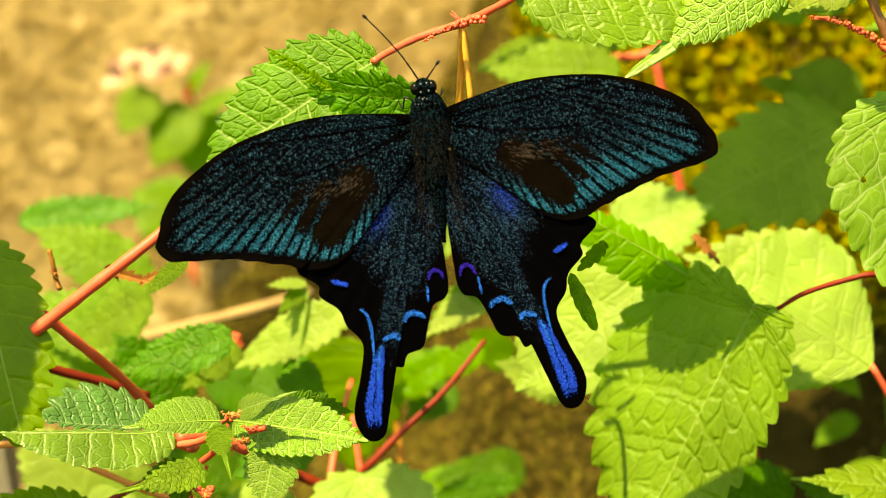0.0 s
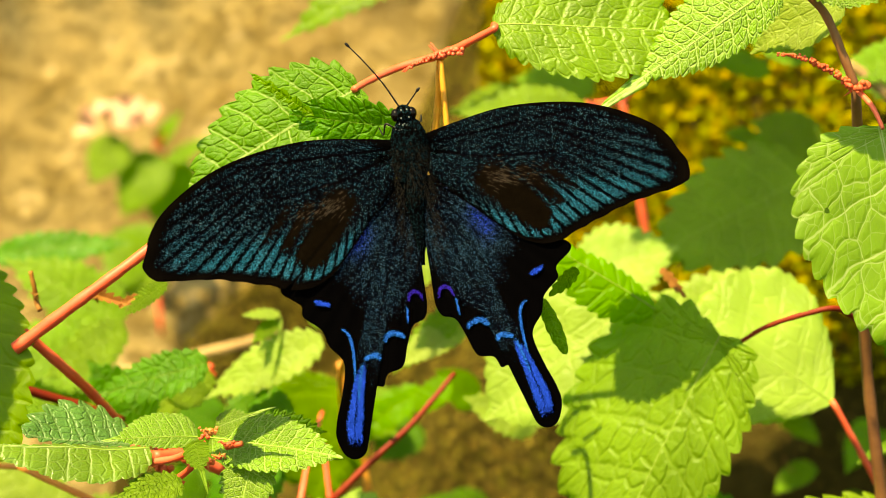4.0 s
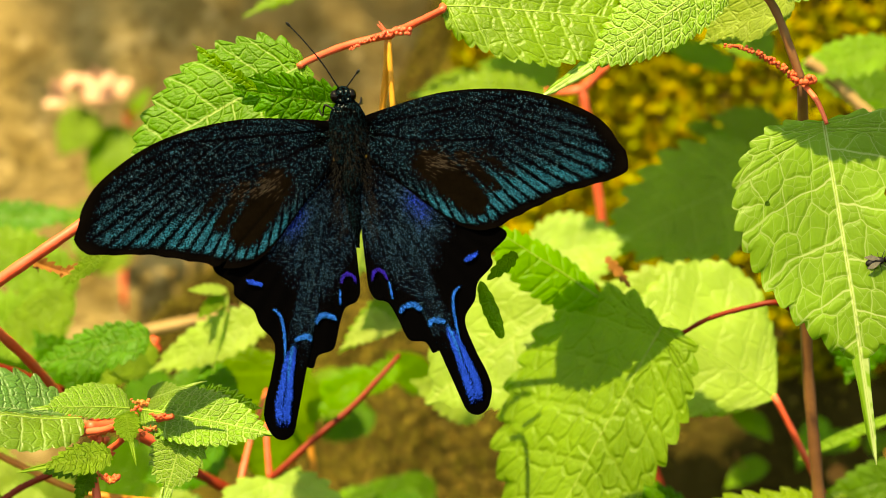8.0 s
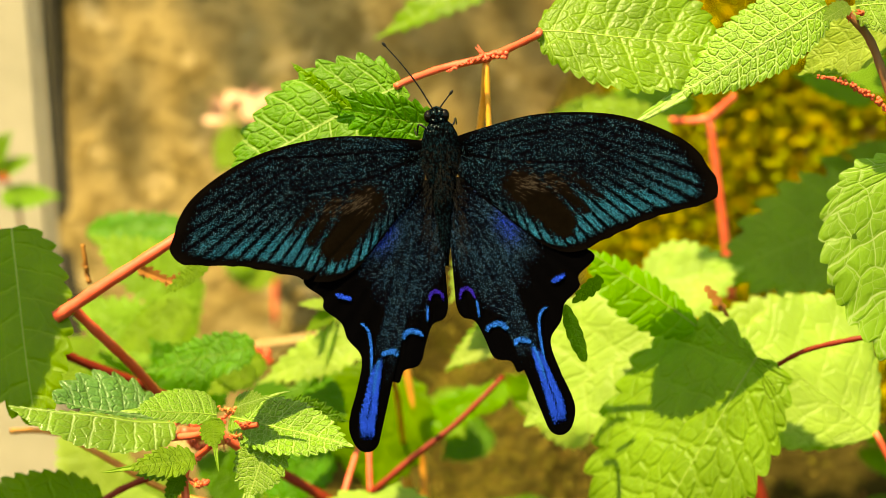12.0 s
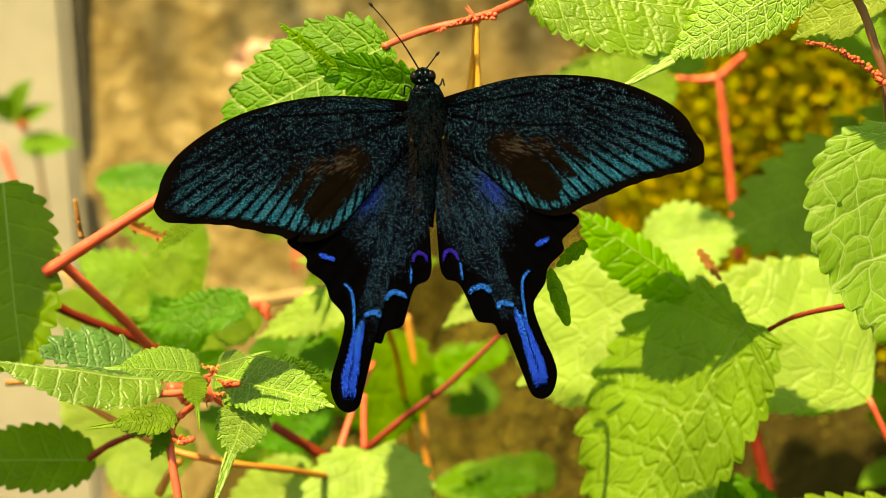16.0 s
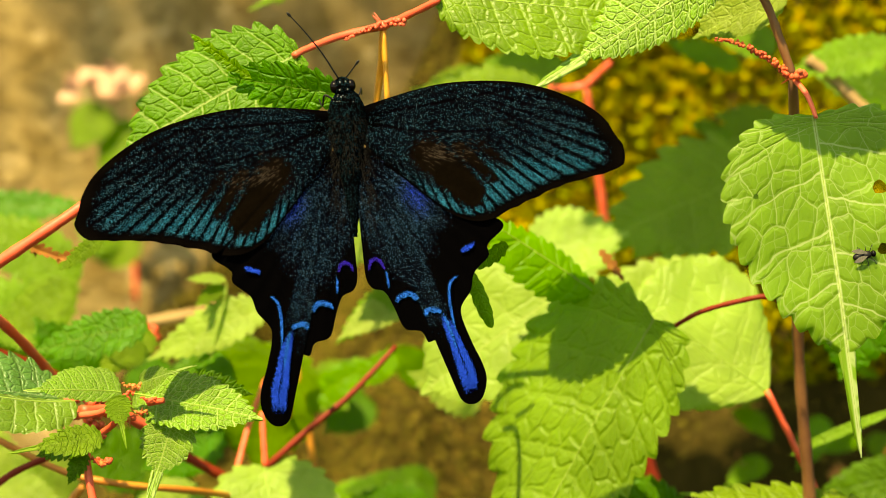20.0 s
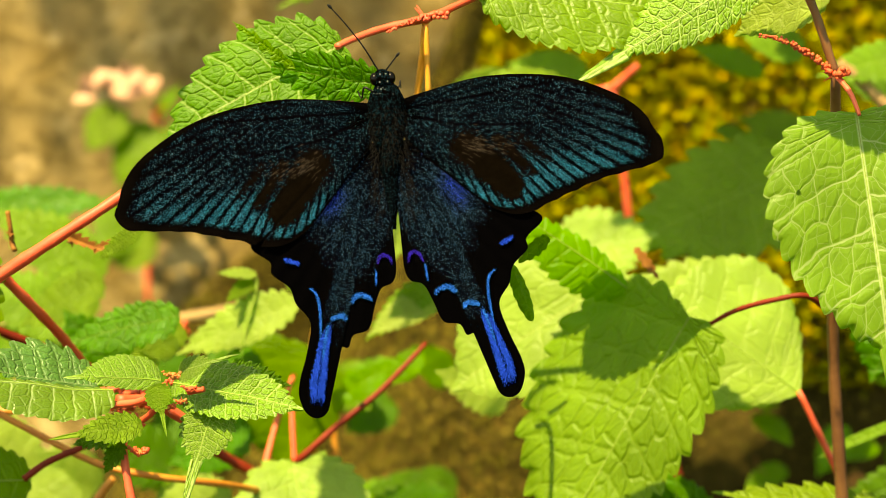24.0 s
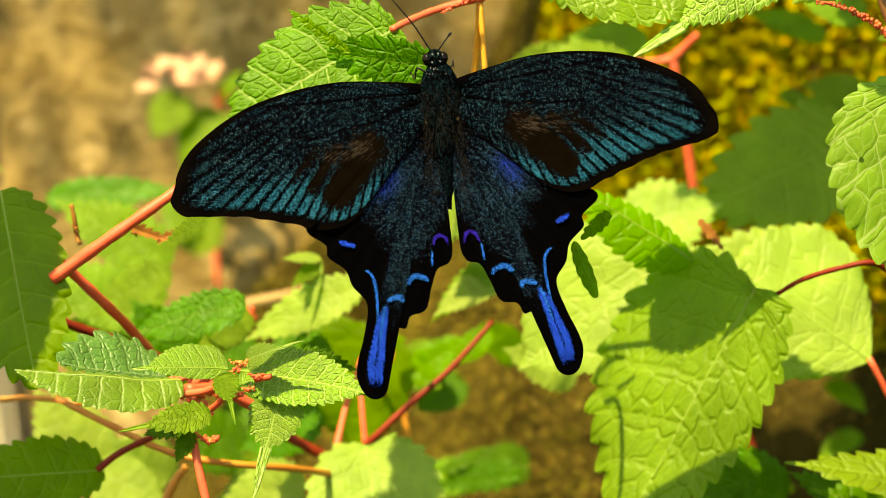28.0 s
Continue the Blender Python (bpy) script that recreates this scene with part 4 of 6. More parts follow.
leaf(behind, (-0.0192, 0.5000, 0.5377), (0.0061, 0.5000, 0.5444), 0.0110, 0.0118, PALE, face=(0, -1, 0.6), teeth=9, bite=0.2, seed=37)
leaf(behind, (-0.0163, 0.5400, 0.5758), (-0.0556, 0.5400, 0.5805), 0.0072, 0.0095, YOUNG, face=(0, -1, 0.6), teeth=9, bite=0.15, seed=38)
leaf(behind, (0.0504, 0.6200, 0.5525), (0.0328, 0.6200, 0.5667), 0.0073, 0.0082, YOUNG, face=(0, -1, 0.6), teeth=8, bite=0.2, seed=39)
leaf(behind, (-0.0193, 0.3740, 0.5548), (-0.0249, 0.3740, 0.5492), 0.0016, 0.0017, SMOOTH, face=(0.5, -1, -0.2), teeth=4, bite=0.1, drip=0.0, seed=40)
leaf(behind, (-0.0264, 0.3740, 0.5492), (-0.0216, 0.3720, 0.5382), 0.0016, 0.0016, SMOOTH, face=(0.6, -1, -0.3), teeth=4, bite=0.03, peak=0.5, drip=0.0, fold=-0.5, seed=41, label="narrow rolled dark leaf hanging beside the wing")
tube("stem", [(0.0017, 0.5750, 0.5261), (-0.0006, 0.5700, 0.5435), (-0.0037, 0.5680, 0.5635), (-0.0064, 0.5660, 0.5803)], 0.0014, 0.0012, RED_STEM, behind, "red forked stem")
tube("stem", [(-0.0064, 0.5660, 0.5803), (-0.0120, 0.5650, 0.5794), (-0.0209, 0.5630, 0.5798)], 0.0013, 0.0008, RED_STEM, behind)
tube("stem", [(-0.0064, 0.5660, 0.5803), (-0.0032, 0.5650, 0.5834), (0.0007, 0.5630, 0.5872)], 0.0015, 0.0010, RED_STEM, behind)

# low leaves under the butterfly
low = plant("nettle_plant", (-0.0830, 0.4600, 0.4687), "low nettle with red stalks under the butterfly")
tube("petiole", [(-0.0829, 0.4550, 0.5029), (-0.0820, 0.4520, 0.4964), (-0.0812, 0.4500, 0.4904)], 0.0007, 0.0008, RED_STEM, low, "red leaf stalk")
leaf(low, (-0.0812, 0.4495, 0.4908), (-0.0731, 0.4300, 0.4635), 0.0162, 0.0162, PALE, face=(0, -0.9, 0.75), teeth=9, peak=0.45, bite=0.14, cord=0.4, rows=3, cols=12, puff=0.006, seed=51, rib=0.0004, label="green leaf with pale ribs from its stalk")
tube("stem", [(-0.0863, 0.4550, 0.4852), (-0.0797, 0.4500, 0.4914), (-0.0707, 0.4520, 0.4997), (-0.0622, 0.4550, 0.5067), (-0.0557, 0.4580, 0.5134), (-0.0508, 0.4620, 0.5188)], 0.0010, 0.0006, DEEP_STEM, low, "deep red slanting stem")
tube("stem", [(-0.0870, 0.5200, 0.5122), (-0.0846, 0.5200, 0.5010), (-0.0821, 0.5200, 0.4898), (-0.0802, 0.5200, 0.4737), (-0.0781, 0.5200, 0.4624)], 0.0010, 0.0009, AMBER_STEM, low, "blurred amber upright stem")
tube("stem", [(-0.1048, 0.4500, 0.4944), (-0.0937, 0.4550, 0.4869), (-0.0808, 0.4600, 0.4787)], 0.0013, 0.0014, DEEP_STEM, low, "deep red stem")
tube("stem", [(-0.0906, 0.4600, 0.4853), (-0.0890, 0.4700, 0.4964), (-0.0865, 0.4800, 0.5065)], 0.0008, 0.0006, RED_STEM, low)
leaf(low, (-0.0881, 0.5200, 0.5071), (-0.0953, 0.5200, 0.4707), 0.0123, 0.0260, SMOOTH, face=(0, -0.9, 0.3), teeth=8, bite=0.12, seed=52)
leaf(low, (-0.0655, 0.5300, 0.5020), (-0.0898, 0.5300, 0.4871), 0.0047, 0.0047, SMOOTH, face=(0, -0.9, 0.3), teeth=7, bite=0.15, seed=53)
leaf(low, (-0.0494, 0.5300, 0.4637), (-0.0756, 0.5300, 0.4599), 0.0031, 0.0047, SHADE_GREEN, face=(0, -0.9, 0.2), teeth=6, bite=0.28, seed=54)
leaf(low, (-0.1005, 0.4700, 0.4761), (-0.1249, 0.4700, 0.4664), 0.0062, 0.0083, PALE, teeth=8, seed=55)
leaf(low, (-0.0984, 0.4800, 0.4936), (-0.1198, 0.4800, 0.4812), 0.0085, 0.0085, SHADE_GREEN, teeth=8, seed=56)
leaf(low, (-0.0549, 0.5000, 0.5097), (-0.0662, 0.5000, 0.5012), 0.0037, 0.0037, SMOOTH, teeth=6, seed=57)
leaf(low, (-0.0920, 0.5000, 0.5273), (-0.0734, 0.5000, 0.5315), 0.0038, 0.0038, YOUNG, teeth=8, seed=58)
leaf(low, (-0.0490, 0.4700, 0.5336), (-0.0675, 0.4700, 0.5175), 0.0035, 0.0042, YOUNG, teeth=8, seed=59)

leaf(low, (-0.0483, 0.4700, 0.5273), (-0.0661, 0.4650, 0.5200), 0.0022, 0.0062, PALE, face=(0, -1, 0.6), teeth=8, bite=0.1, seed=49, label="sunlit yellow-green leaf between the tails")
leaf(low, (-0.0502, 0.4600, 0.5585), (-0.0650, 0.4600, 0.5367), 0.0065, 0.0070, PALE, face=(0, -1, 0.6), teeth=9, seed=50)

# leafy cluster beside the left tail
left_plant = plant("nettle_plant", (-0.1136, 0.4000, 0.4767), "nettle with a crowded leafy shoot and reddish buds")
hub = Vector((-0.0935, 0.3650, 0.5234))
leaf(left_plant, (-0.1063, 0.3720, 0.5207), (-0.1358, 0.3540, 0.5254), 0.0084, 0.0008, SILKY, face=(0.05, -0.75, 0.9), teeth=13, ends=(0.48, 0.80), drip=0.02, bite=0.10, fold=0.05, droop=-0.10, rows=4, cols=12, puff=0.008, seed=61, rib=0.0003, label="long folded leaf with a silvery sheen")
leaf(left_plant, (-0.1107, 0.3770, 0.5207), (-0.1304, 0.3640, 0.5255), 0.0010, 0.0094, SHADED_HALF, face=(0, -0.8, 0.7), teeth=6, peak=0.45, drip=0.02, bite=0.17, fold=0.0, droop=-0.08, rows=4, cols=10, puff=0.016, seed=62, label="blue-green toothed leaf half, shade in its colour")
leaf(left_plant, (-0.0935, 0.3600, 0.5258), (-0.1098, 0.3500, 0.5280), 0.0024, 0.0064, CRISP, face=(0, -0.8, 0.75), teeth=12, ends=(0.40, 0.75), drip=0.16, tail=0.16, bite=0.12, fold=-0.1, rows=4, cols=10, puff=0.012, seed=63, rib=0.0003, label="small wrinkled leaf with a drip tip")
leaf(left_plant, (-0.0937, 0.3570, 0.5254), (-0.0900, 0.3490, 0.5172), 0.0024, 0.0026, YOUNG, face=(0, -1, 0.6), teeth=7, drip=0.42, tail=0.2, bite=0.16, rows=4, cols=7, seed=64, label="tiny young leaf")
leaf(left_plant, (-0.0924, 0.3655, 0.5244), (-0.0653, 0.3560, 0.5226), 0.0064, 0.0061, CRISP, face=(0, -0.85, 0.75), teeth=13, peak=0.42, drip=0.05, bite=0.14, rows=4, cols=12, puff=0.012, seed=65, rib=0.0003, label="wrinkled green leaf")
leaf(left_plant, (-0.0852, 0.3750, 0.5245), (-0.0706, 0.3780, 0.5222), 0.0035, 0.0022, SHADE_GREEN, face=(0, -0.9, 0.1), teeth=8, bite=0.2, rows=3, cols=7, seed=66)
leaf(left_plant, (-0.0832, 0.3620, 0.5218), (-0.0874, 0.3500, 0.5020), 0.0054, 0.0050, CRISP, face=(0.05, -1, 0.5), teeth=8, peak=0.45, drip=0.46, tail=0.24, bite=0.26, rows=4, cols=10, puff=0.012, seed=67, rib=0.0003, label="drooping leaf with a long drip tip")
leaf(left_plant, (-0.0949, 0.3500, 0.5189), (-0.1107, 0.3420, 0.5174), 0.0034, 0.0032, YOUNG, face=(0, -0.8, 0.7), teeth=7, drip=0.30, tail=0.2, bite=0.19, rows=4, cols=8, seed=68, label="small toothed leaf")
leaf(left_plant, (-0.0903, 0.3600, 0.5273), (-0.0774, 0.3520, 0.5330), 0.0026, 0.0026, CRISP, face=(0, -0.9, 0.6), teeth=7, drip=0.42, tail=0.2, bite=0.14, rows=3, cols=7, seed=69)
leaf(left_plant, (-0.1026, 0.3680, 0.5141), (-0.1143, 0.3700, 0.5100), 0.0026, 0.0033, SHADE_GREEN, face=(0, -0.8, 0.3), teeth=7, bite=0.22, seed=70)
leaf(left_plant, (-0.1037, 0.3700, 0.5113), (-0.1075, 0.3700, 0.5042), 0.0020, 0.0020, SHADE_GREEN, teeth=6, bite=0.2, seed=71)
for k, (spot, size) in enumerate((((-0.0911, 0.3600, 0.5266), 20), ((-0.0872, 0.3570, 0.5246), 16), ((-0.0916, 0.3580, 0.5208), 15), ((-0.0896, 0.3600, 0.5215), 14), ((-0.0971, 0.3580, 0.5117), 13), ((-0.0977, 0.3600, 0.5164), 12), ((-0.0948, 0.3620, 0.5211), 14))):
    p = Vector(spot)
    catkin(left_plant, [p - Vector((size * 0.0001, 0, -0.0006)), p, p + Vector((size * 0.0001, 0, 0.0004))], size * 0.000036, 7, CATKIN if k % 3 else BRACT, "bud", seed=80 + k)
    spikes(left_plant, spot, size * 0.0001, 4, CATKIN if k % 2 else BRACT, "bract", seed=90 + k)
tube("stem", [hub, (-0.0972, 0.3680, 0.5176), (-0.1038, 0.3750, 0.5120), (-0.1038, 0.3720, 0.5073), (-0.1009, 0.3700, 0.4949)], 0.0006, 0.0009, RED_STEM, left_plant, "red shoot")
tube("petiole", [hub, (-0.0997, 0.3690, 0.5197), (-0.1066, 0.3720, 0.5180)], 0.0006, 0.0008, RED_STEM, left_plant)
tube("petiole", [(-0.0877, 0.3580, 0.5240), (-0.0844, 0.3570, 0.5248)], 0.0007, 0.0006, CATKIN, left_plant)
tube("petiole", [(-0.1072, 0.3800, 0.5175), (-0.1012, 0.3850, 0.5165), (-0.0952, 0.3900, 0.5119)], 0.0012, 0.0012, RED_STEM, left_plant)
catkin(left_plant, [(-0.1110, 0.3920, 0.5151), (-0.1078, 0.3920, 0.5161), (-0.1044, 0.3920, 0.5154), (-0.1018, 0.3920, 0.5133)], 0.0015, 9, CATKIN, "bud", seed=99)
tube("stem", [(-0.1451, 0.4100, 0.5093), (-0.1322, 0.4100, 0.5029), (-0.1194, 0.4100, 0.4972), (-0.1069, 0.4120, 0.4943), (-0.0924, 0.4300, 0.4886), (-0.0856, 0.4700, 0.4764)], 0.0008, 0.0008, AMBER_STEM, left_plant, "orange creeping stem")
tube("stem", [(-0.1619, 0.4200, 0.5067), (-0.1538, 0.4200, 0.5073), (-0.1417, 0.4200, 0.5060)], 0.0007, 0.0007, AMBER_STEM, left_plant)
tube("stem", [(-0.1332, 0.4000, 0.4953), (-0.1281, 0.4020, 0.4990), (-0.1191, 0.4050, 0.5029)], 0.0008, 0.0008, DEEP_STEM, left_plant)
tube("stem", [(-0.1235, 0.4200, 0.4829), (-0.1209, 0.4200, 0.4882), (-0.1182, 0.4200, 0.4916)], 0.0011, 0.0009, AMBER_STEM, left_plant)
catkin(left_plant, [(-0.1156, 0.3980, 0.5156), (-0.1121, 0.3980, 0.5166), (-0.1087, 0.3980, 0.5160), (-0.1060, 0.3980, 0.5170)], 0.0016, 14, RED_STEM, "bud", seed=700)
catkin(left_plant, [(-0.1148, 0.4020, 0.5123), (-0.1118, 0.4020, 0.5114), (-0.1083, 0.4020, 0.5100)], 0.0015, 10, CATKIN, "bud", seed=701)
catkin(left_plant, [(-0.1030, 0.3720, 0.5095), (-0.1011, 0.3720, 0.5088), (-0.0990, 0.3720, 0.5087)], 0.0009, 8, RED_STEM, "bud", seed=702)
catkin(left_plant, [(-0.1161, 0.4700, 0.5215), (-0.1142, 0.4700, 0.5204), (-0.1128, 0.4700, 0.5187)], 0.0016, 8, CATKIN, "bud", seed=703)
catkin(left_plant, [(-0.0965, 0.3720, 0.5224), (-0.0945, 0.3720, 0.5234), (-0.0929, 0.3720, 0.5229)], 0.0008, 8, RED_STEM, "bud", seed=704)

# left edge: red forked stem and dark leaves
edge_plant = plant("nettle_plant", (-0.1668, 0.4000, 0.4731), "nettle with a forked coral stem and dark leaves")
fork = Vector((-0.1343, 0.3783, 0.5409))
tube("stem", [fork, (-0.1222, 0.3783, 0.5492), (-0.1114, 0.3803, 0.5566), (-0.0968, 0.3851, 0.5670)], 0.0014, 0.0011, RED_STEM, edge_plant, "coral-red stem")
tube("stem", [(-0.1339, 0.3822, 0.5440), (-0.1286, 0.3900, 0.5355), (-0.1256, 0.4046, 0.5259), (-0.1226, 0.4193, 0.5146)], 0.0011, 0.0011, RED_STEM, edge_plant, "coral-red stem")
tube("stem", [(-0.1750, 0.3950, 0.5520), (-0.1600, 0.4020, 0.5420), (-0.1490, 0.4100, 0.5307), (-0.1439, 0.4150, 0.5257), (-0.1334, 0.4230, 0.5200), (-0.1260, 0.4300, 0.5150)], 0.0012, 0.0011, DEEP_STEM, edge_plant, "deep red stem")
leaf(edge_plant, (-0.1474, 0.3860, 0.5585), (-0.1363, 0.3700, 0.5190), 0.0108, 0.0117, SMOOTH, face=(0.1, -0.95, 0.2), teeth=10, peak=0.44, drip=0.02, bite=0.15, cord=0.3, rows=5, cols=14, puff=0.008, seed=91, rib=0.0003, label="dark green scalloped leaf in the shade")
leaf(edge_plant, (-0.1321, 0.4020, 0.4948), (-0.1638, 0.3850, 0.4963), 0.0072, 0.0081, SMOOTH, face=(0, -0.9, 0.4), teeth=10, bite=0.14, rows=3, cols=10, puff=0.008, seed=92, rib=0.0003, label="dark green leaf near the ground")
leaf(edge_plant, (-0.1054, 0.3920, 0.5521), (-0.1139, 0.3880, 0.5456), 0.0017, 0.0020, YOUNG, face=(0, -1, 0.3), teeth=8, bite=0.2, seed=93, label="small narrow leaf")
leaf(edge_plant, (-0.1247, 0.3980, 0.5502), (-0.1165, 0.4020, 0.5454), 0.0011, 0.0011, DRY, face=(0.2, -0.9, 0.5), teeth=5, bite=0.2, fold=0.9, droop=-0.5, seed=97, label="curled brown dry leaf")
leaf(edge_plant, (-0.1183, 0.4020, 0.5454), (-0.1129, 0.4020, 0.5490), 0.0008, 0.0009, DRY, face=(-0.3, -0.9, 0.5), teeth=4, fold=0.9, droop=0.4, seed=98)
tube("dry_strand", [(-0.1367, 0.4000, 0.5542), (-0.1360, 0.4000, 0.5500), (-0.1361, 0.4010, 0.5476), (-0.1351, 0.4000, 0.5456)], 0.0005, 0.0006, DRY, edge_plant, "shrivelled brown strand")
spikes(edge_plant, (-0.1359, 0.4000, 0.5489), 0.0015, 8, DRY, "dry_bit", seed=94)
spikes(edge_plant, (-0.1226, 0.4000, 0.5479), 0.0014, 7, DRY, "dry_bit", seed=95)

# unseen stem and leaves added overhead to shade the two dark edge leaves
tube("stem", [(-0.1668, 0.4000, 0.4731), (-0.1745, 0.3700, 0.5295), (-0.215, 0.33, 0.65), Vector((-0.1480, 0.3860, 0.5601)) + SUN * 0.13], 0.0011, 0.0006, BROWN_STEM, edge_plant)
leaf(edge_plant, Vector((-0.1490, 0.3860, 0.5640)) + SUN * 0.13, Vector((-0.1375, 0.3700, 0.5150)) + SUN * 0.13, 0.0118, 0.0150, FILTER, face=(0, -0.6, 1), teeth=12, seed=96)
leaf(edge_plant, Vector((-0.1300, 0.4020, 0.4960)) + SUN * 0.13, Vector((-0.1660, 0.3850, 0.4950)) + SUN * 0.13, 0.0110, 0.0110, FILTER, face=(0, -0.6, 1), teeth=12, seed=99)
tube("petiole", [Vector((-0.1490, 0.3860, 0.5640)) + SUN * 0.13, Vector((-0.1430, 0.3960, 0.5300)) + SUN * 0.125, Vector((-0.1300, 0.4020, 0.4960)) + SUN * 0.13], 0.0006, 0.0005, BROWN_STEM, edge_plant)

# softer leaves between the cluster and the wall
mid_plant = plant("nettle_plant", (-0.1447, 0.5000, 0.4443), "low nettle leaves in light and shade")
for k, (b0, t0, wl, wr, mat, yy) in enumerate((
        ((-0.1054, 0.4300, 0.5283), (-0.1344, 0.4300, 0.5209), 45, 42, SHADE_GREEN, .43),
        ((-0.1097, 0.4450, 0.5171), (-0.1214, 0.4450, 0.5226), 30, 30, YOUNG, .445),
        ((-0.0829, 0.4600, 0.5281), (-0.1139, 0.4600, 0.5145), 40, 45, PALE, .46),
        ((-0.1472, 0.5200, 0.5251), (-0.1801, 0.5200, 0.5444), 55, 60, YOUNG, .52),
        ((-0.1959, 0.5600, 0.5406), (-0.1536, 0.5600, 0.5439), 32, 36, SHADE_GREEN, .56),
        ((-0.1471, 0.5000, 0.5138), (-0.1798, 0.5000, 0.5277), 60, 60, YOUNG, .50),
        ((-0.1366, 0.4800, 0.5289), (-0.1598, 0.4800, 0.5169), 45, 45, YOUNG, .48),
        ((-0.1630, 0.5000, 0.4696), (-0.1813, 0.5000, 0.4932), 70, 70, PALE, .50),
        ((-0.1614, 0.4900, 0.4736), (-0.1414, 0.4900, 0.4630), 50, 60, PALE, .49),
        ((-0.1132, 0.5200, 0.4638), (-0.1362, 0.5200, 0.4585), 45, 50, PALE, .52),
        ((-0.1537, 0.5000, 0.5044), (-0.1708, 0.5000, 0.5137), 45, 45, YOUNG, .50),
        ((-0.1341, 0.5300, 0.4992), (-0.1179, 0.5300, 0.4878), 45, 45, SHADE_GREEN, .53),
        ((-0.1808, 0.5300, 0.5023), (-0.1992, 0.5300, 0.5089), 50, 50, YOUNG, .53))):
    leaf(mid_plant, b0, t0, wl * yy / 3396, wr * yy / 3396, mat, face=(0, -1, 0.55), teeth=9, bite=0.16, rows=3, cols=6, puff=0.005, seed=100 + k)
leaf(mid_plant, (-0.0932, 0.4620, 0.5344), (-0.1018, 0.4560, 0.5355), 0.0015, 0.0018, PALE, face=(0, -1, 0.8), teeth=5, bite=0.1, seed=120)
leaf(mid_plant, (-0.0938, 0.4620, 0.5330), (-0.0996, 0.4560, 0.5284), 0.0018, 0.0022, YOUNG, face=(0, -1, 0.3), teeth=5, bite=0.1, seed=121)
leaf(mid_plant, (-0.0930, 0.4620, 0.5339), (-0.0964, 0.4560, 0.5145), 0.0007, 0.0007, PALE, face=(0, -1, 0.8), teeth=4, bite=0.02, peak=0.35, seed=122, label="narrow hanging yellow-green leaf")
under_plant = plant("nettle_plant", (-0.0640, 0.5600, 0.4200), "low nettle leaves in blurred shade behind the butterfly")
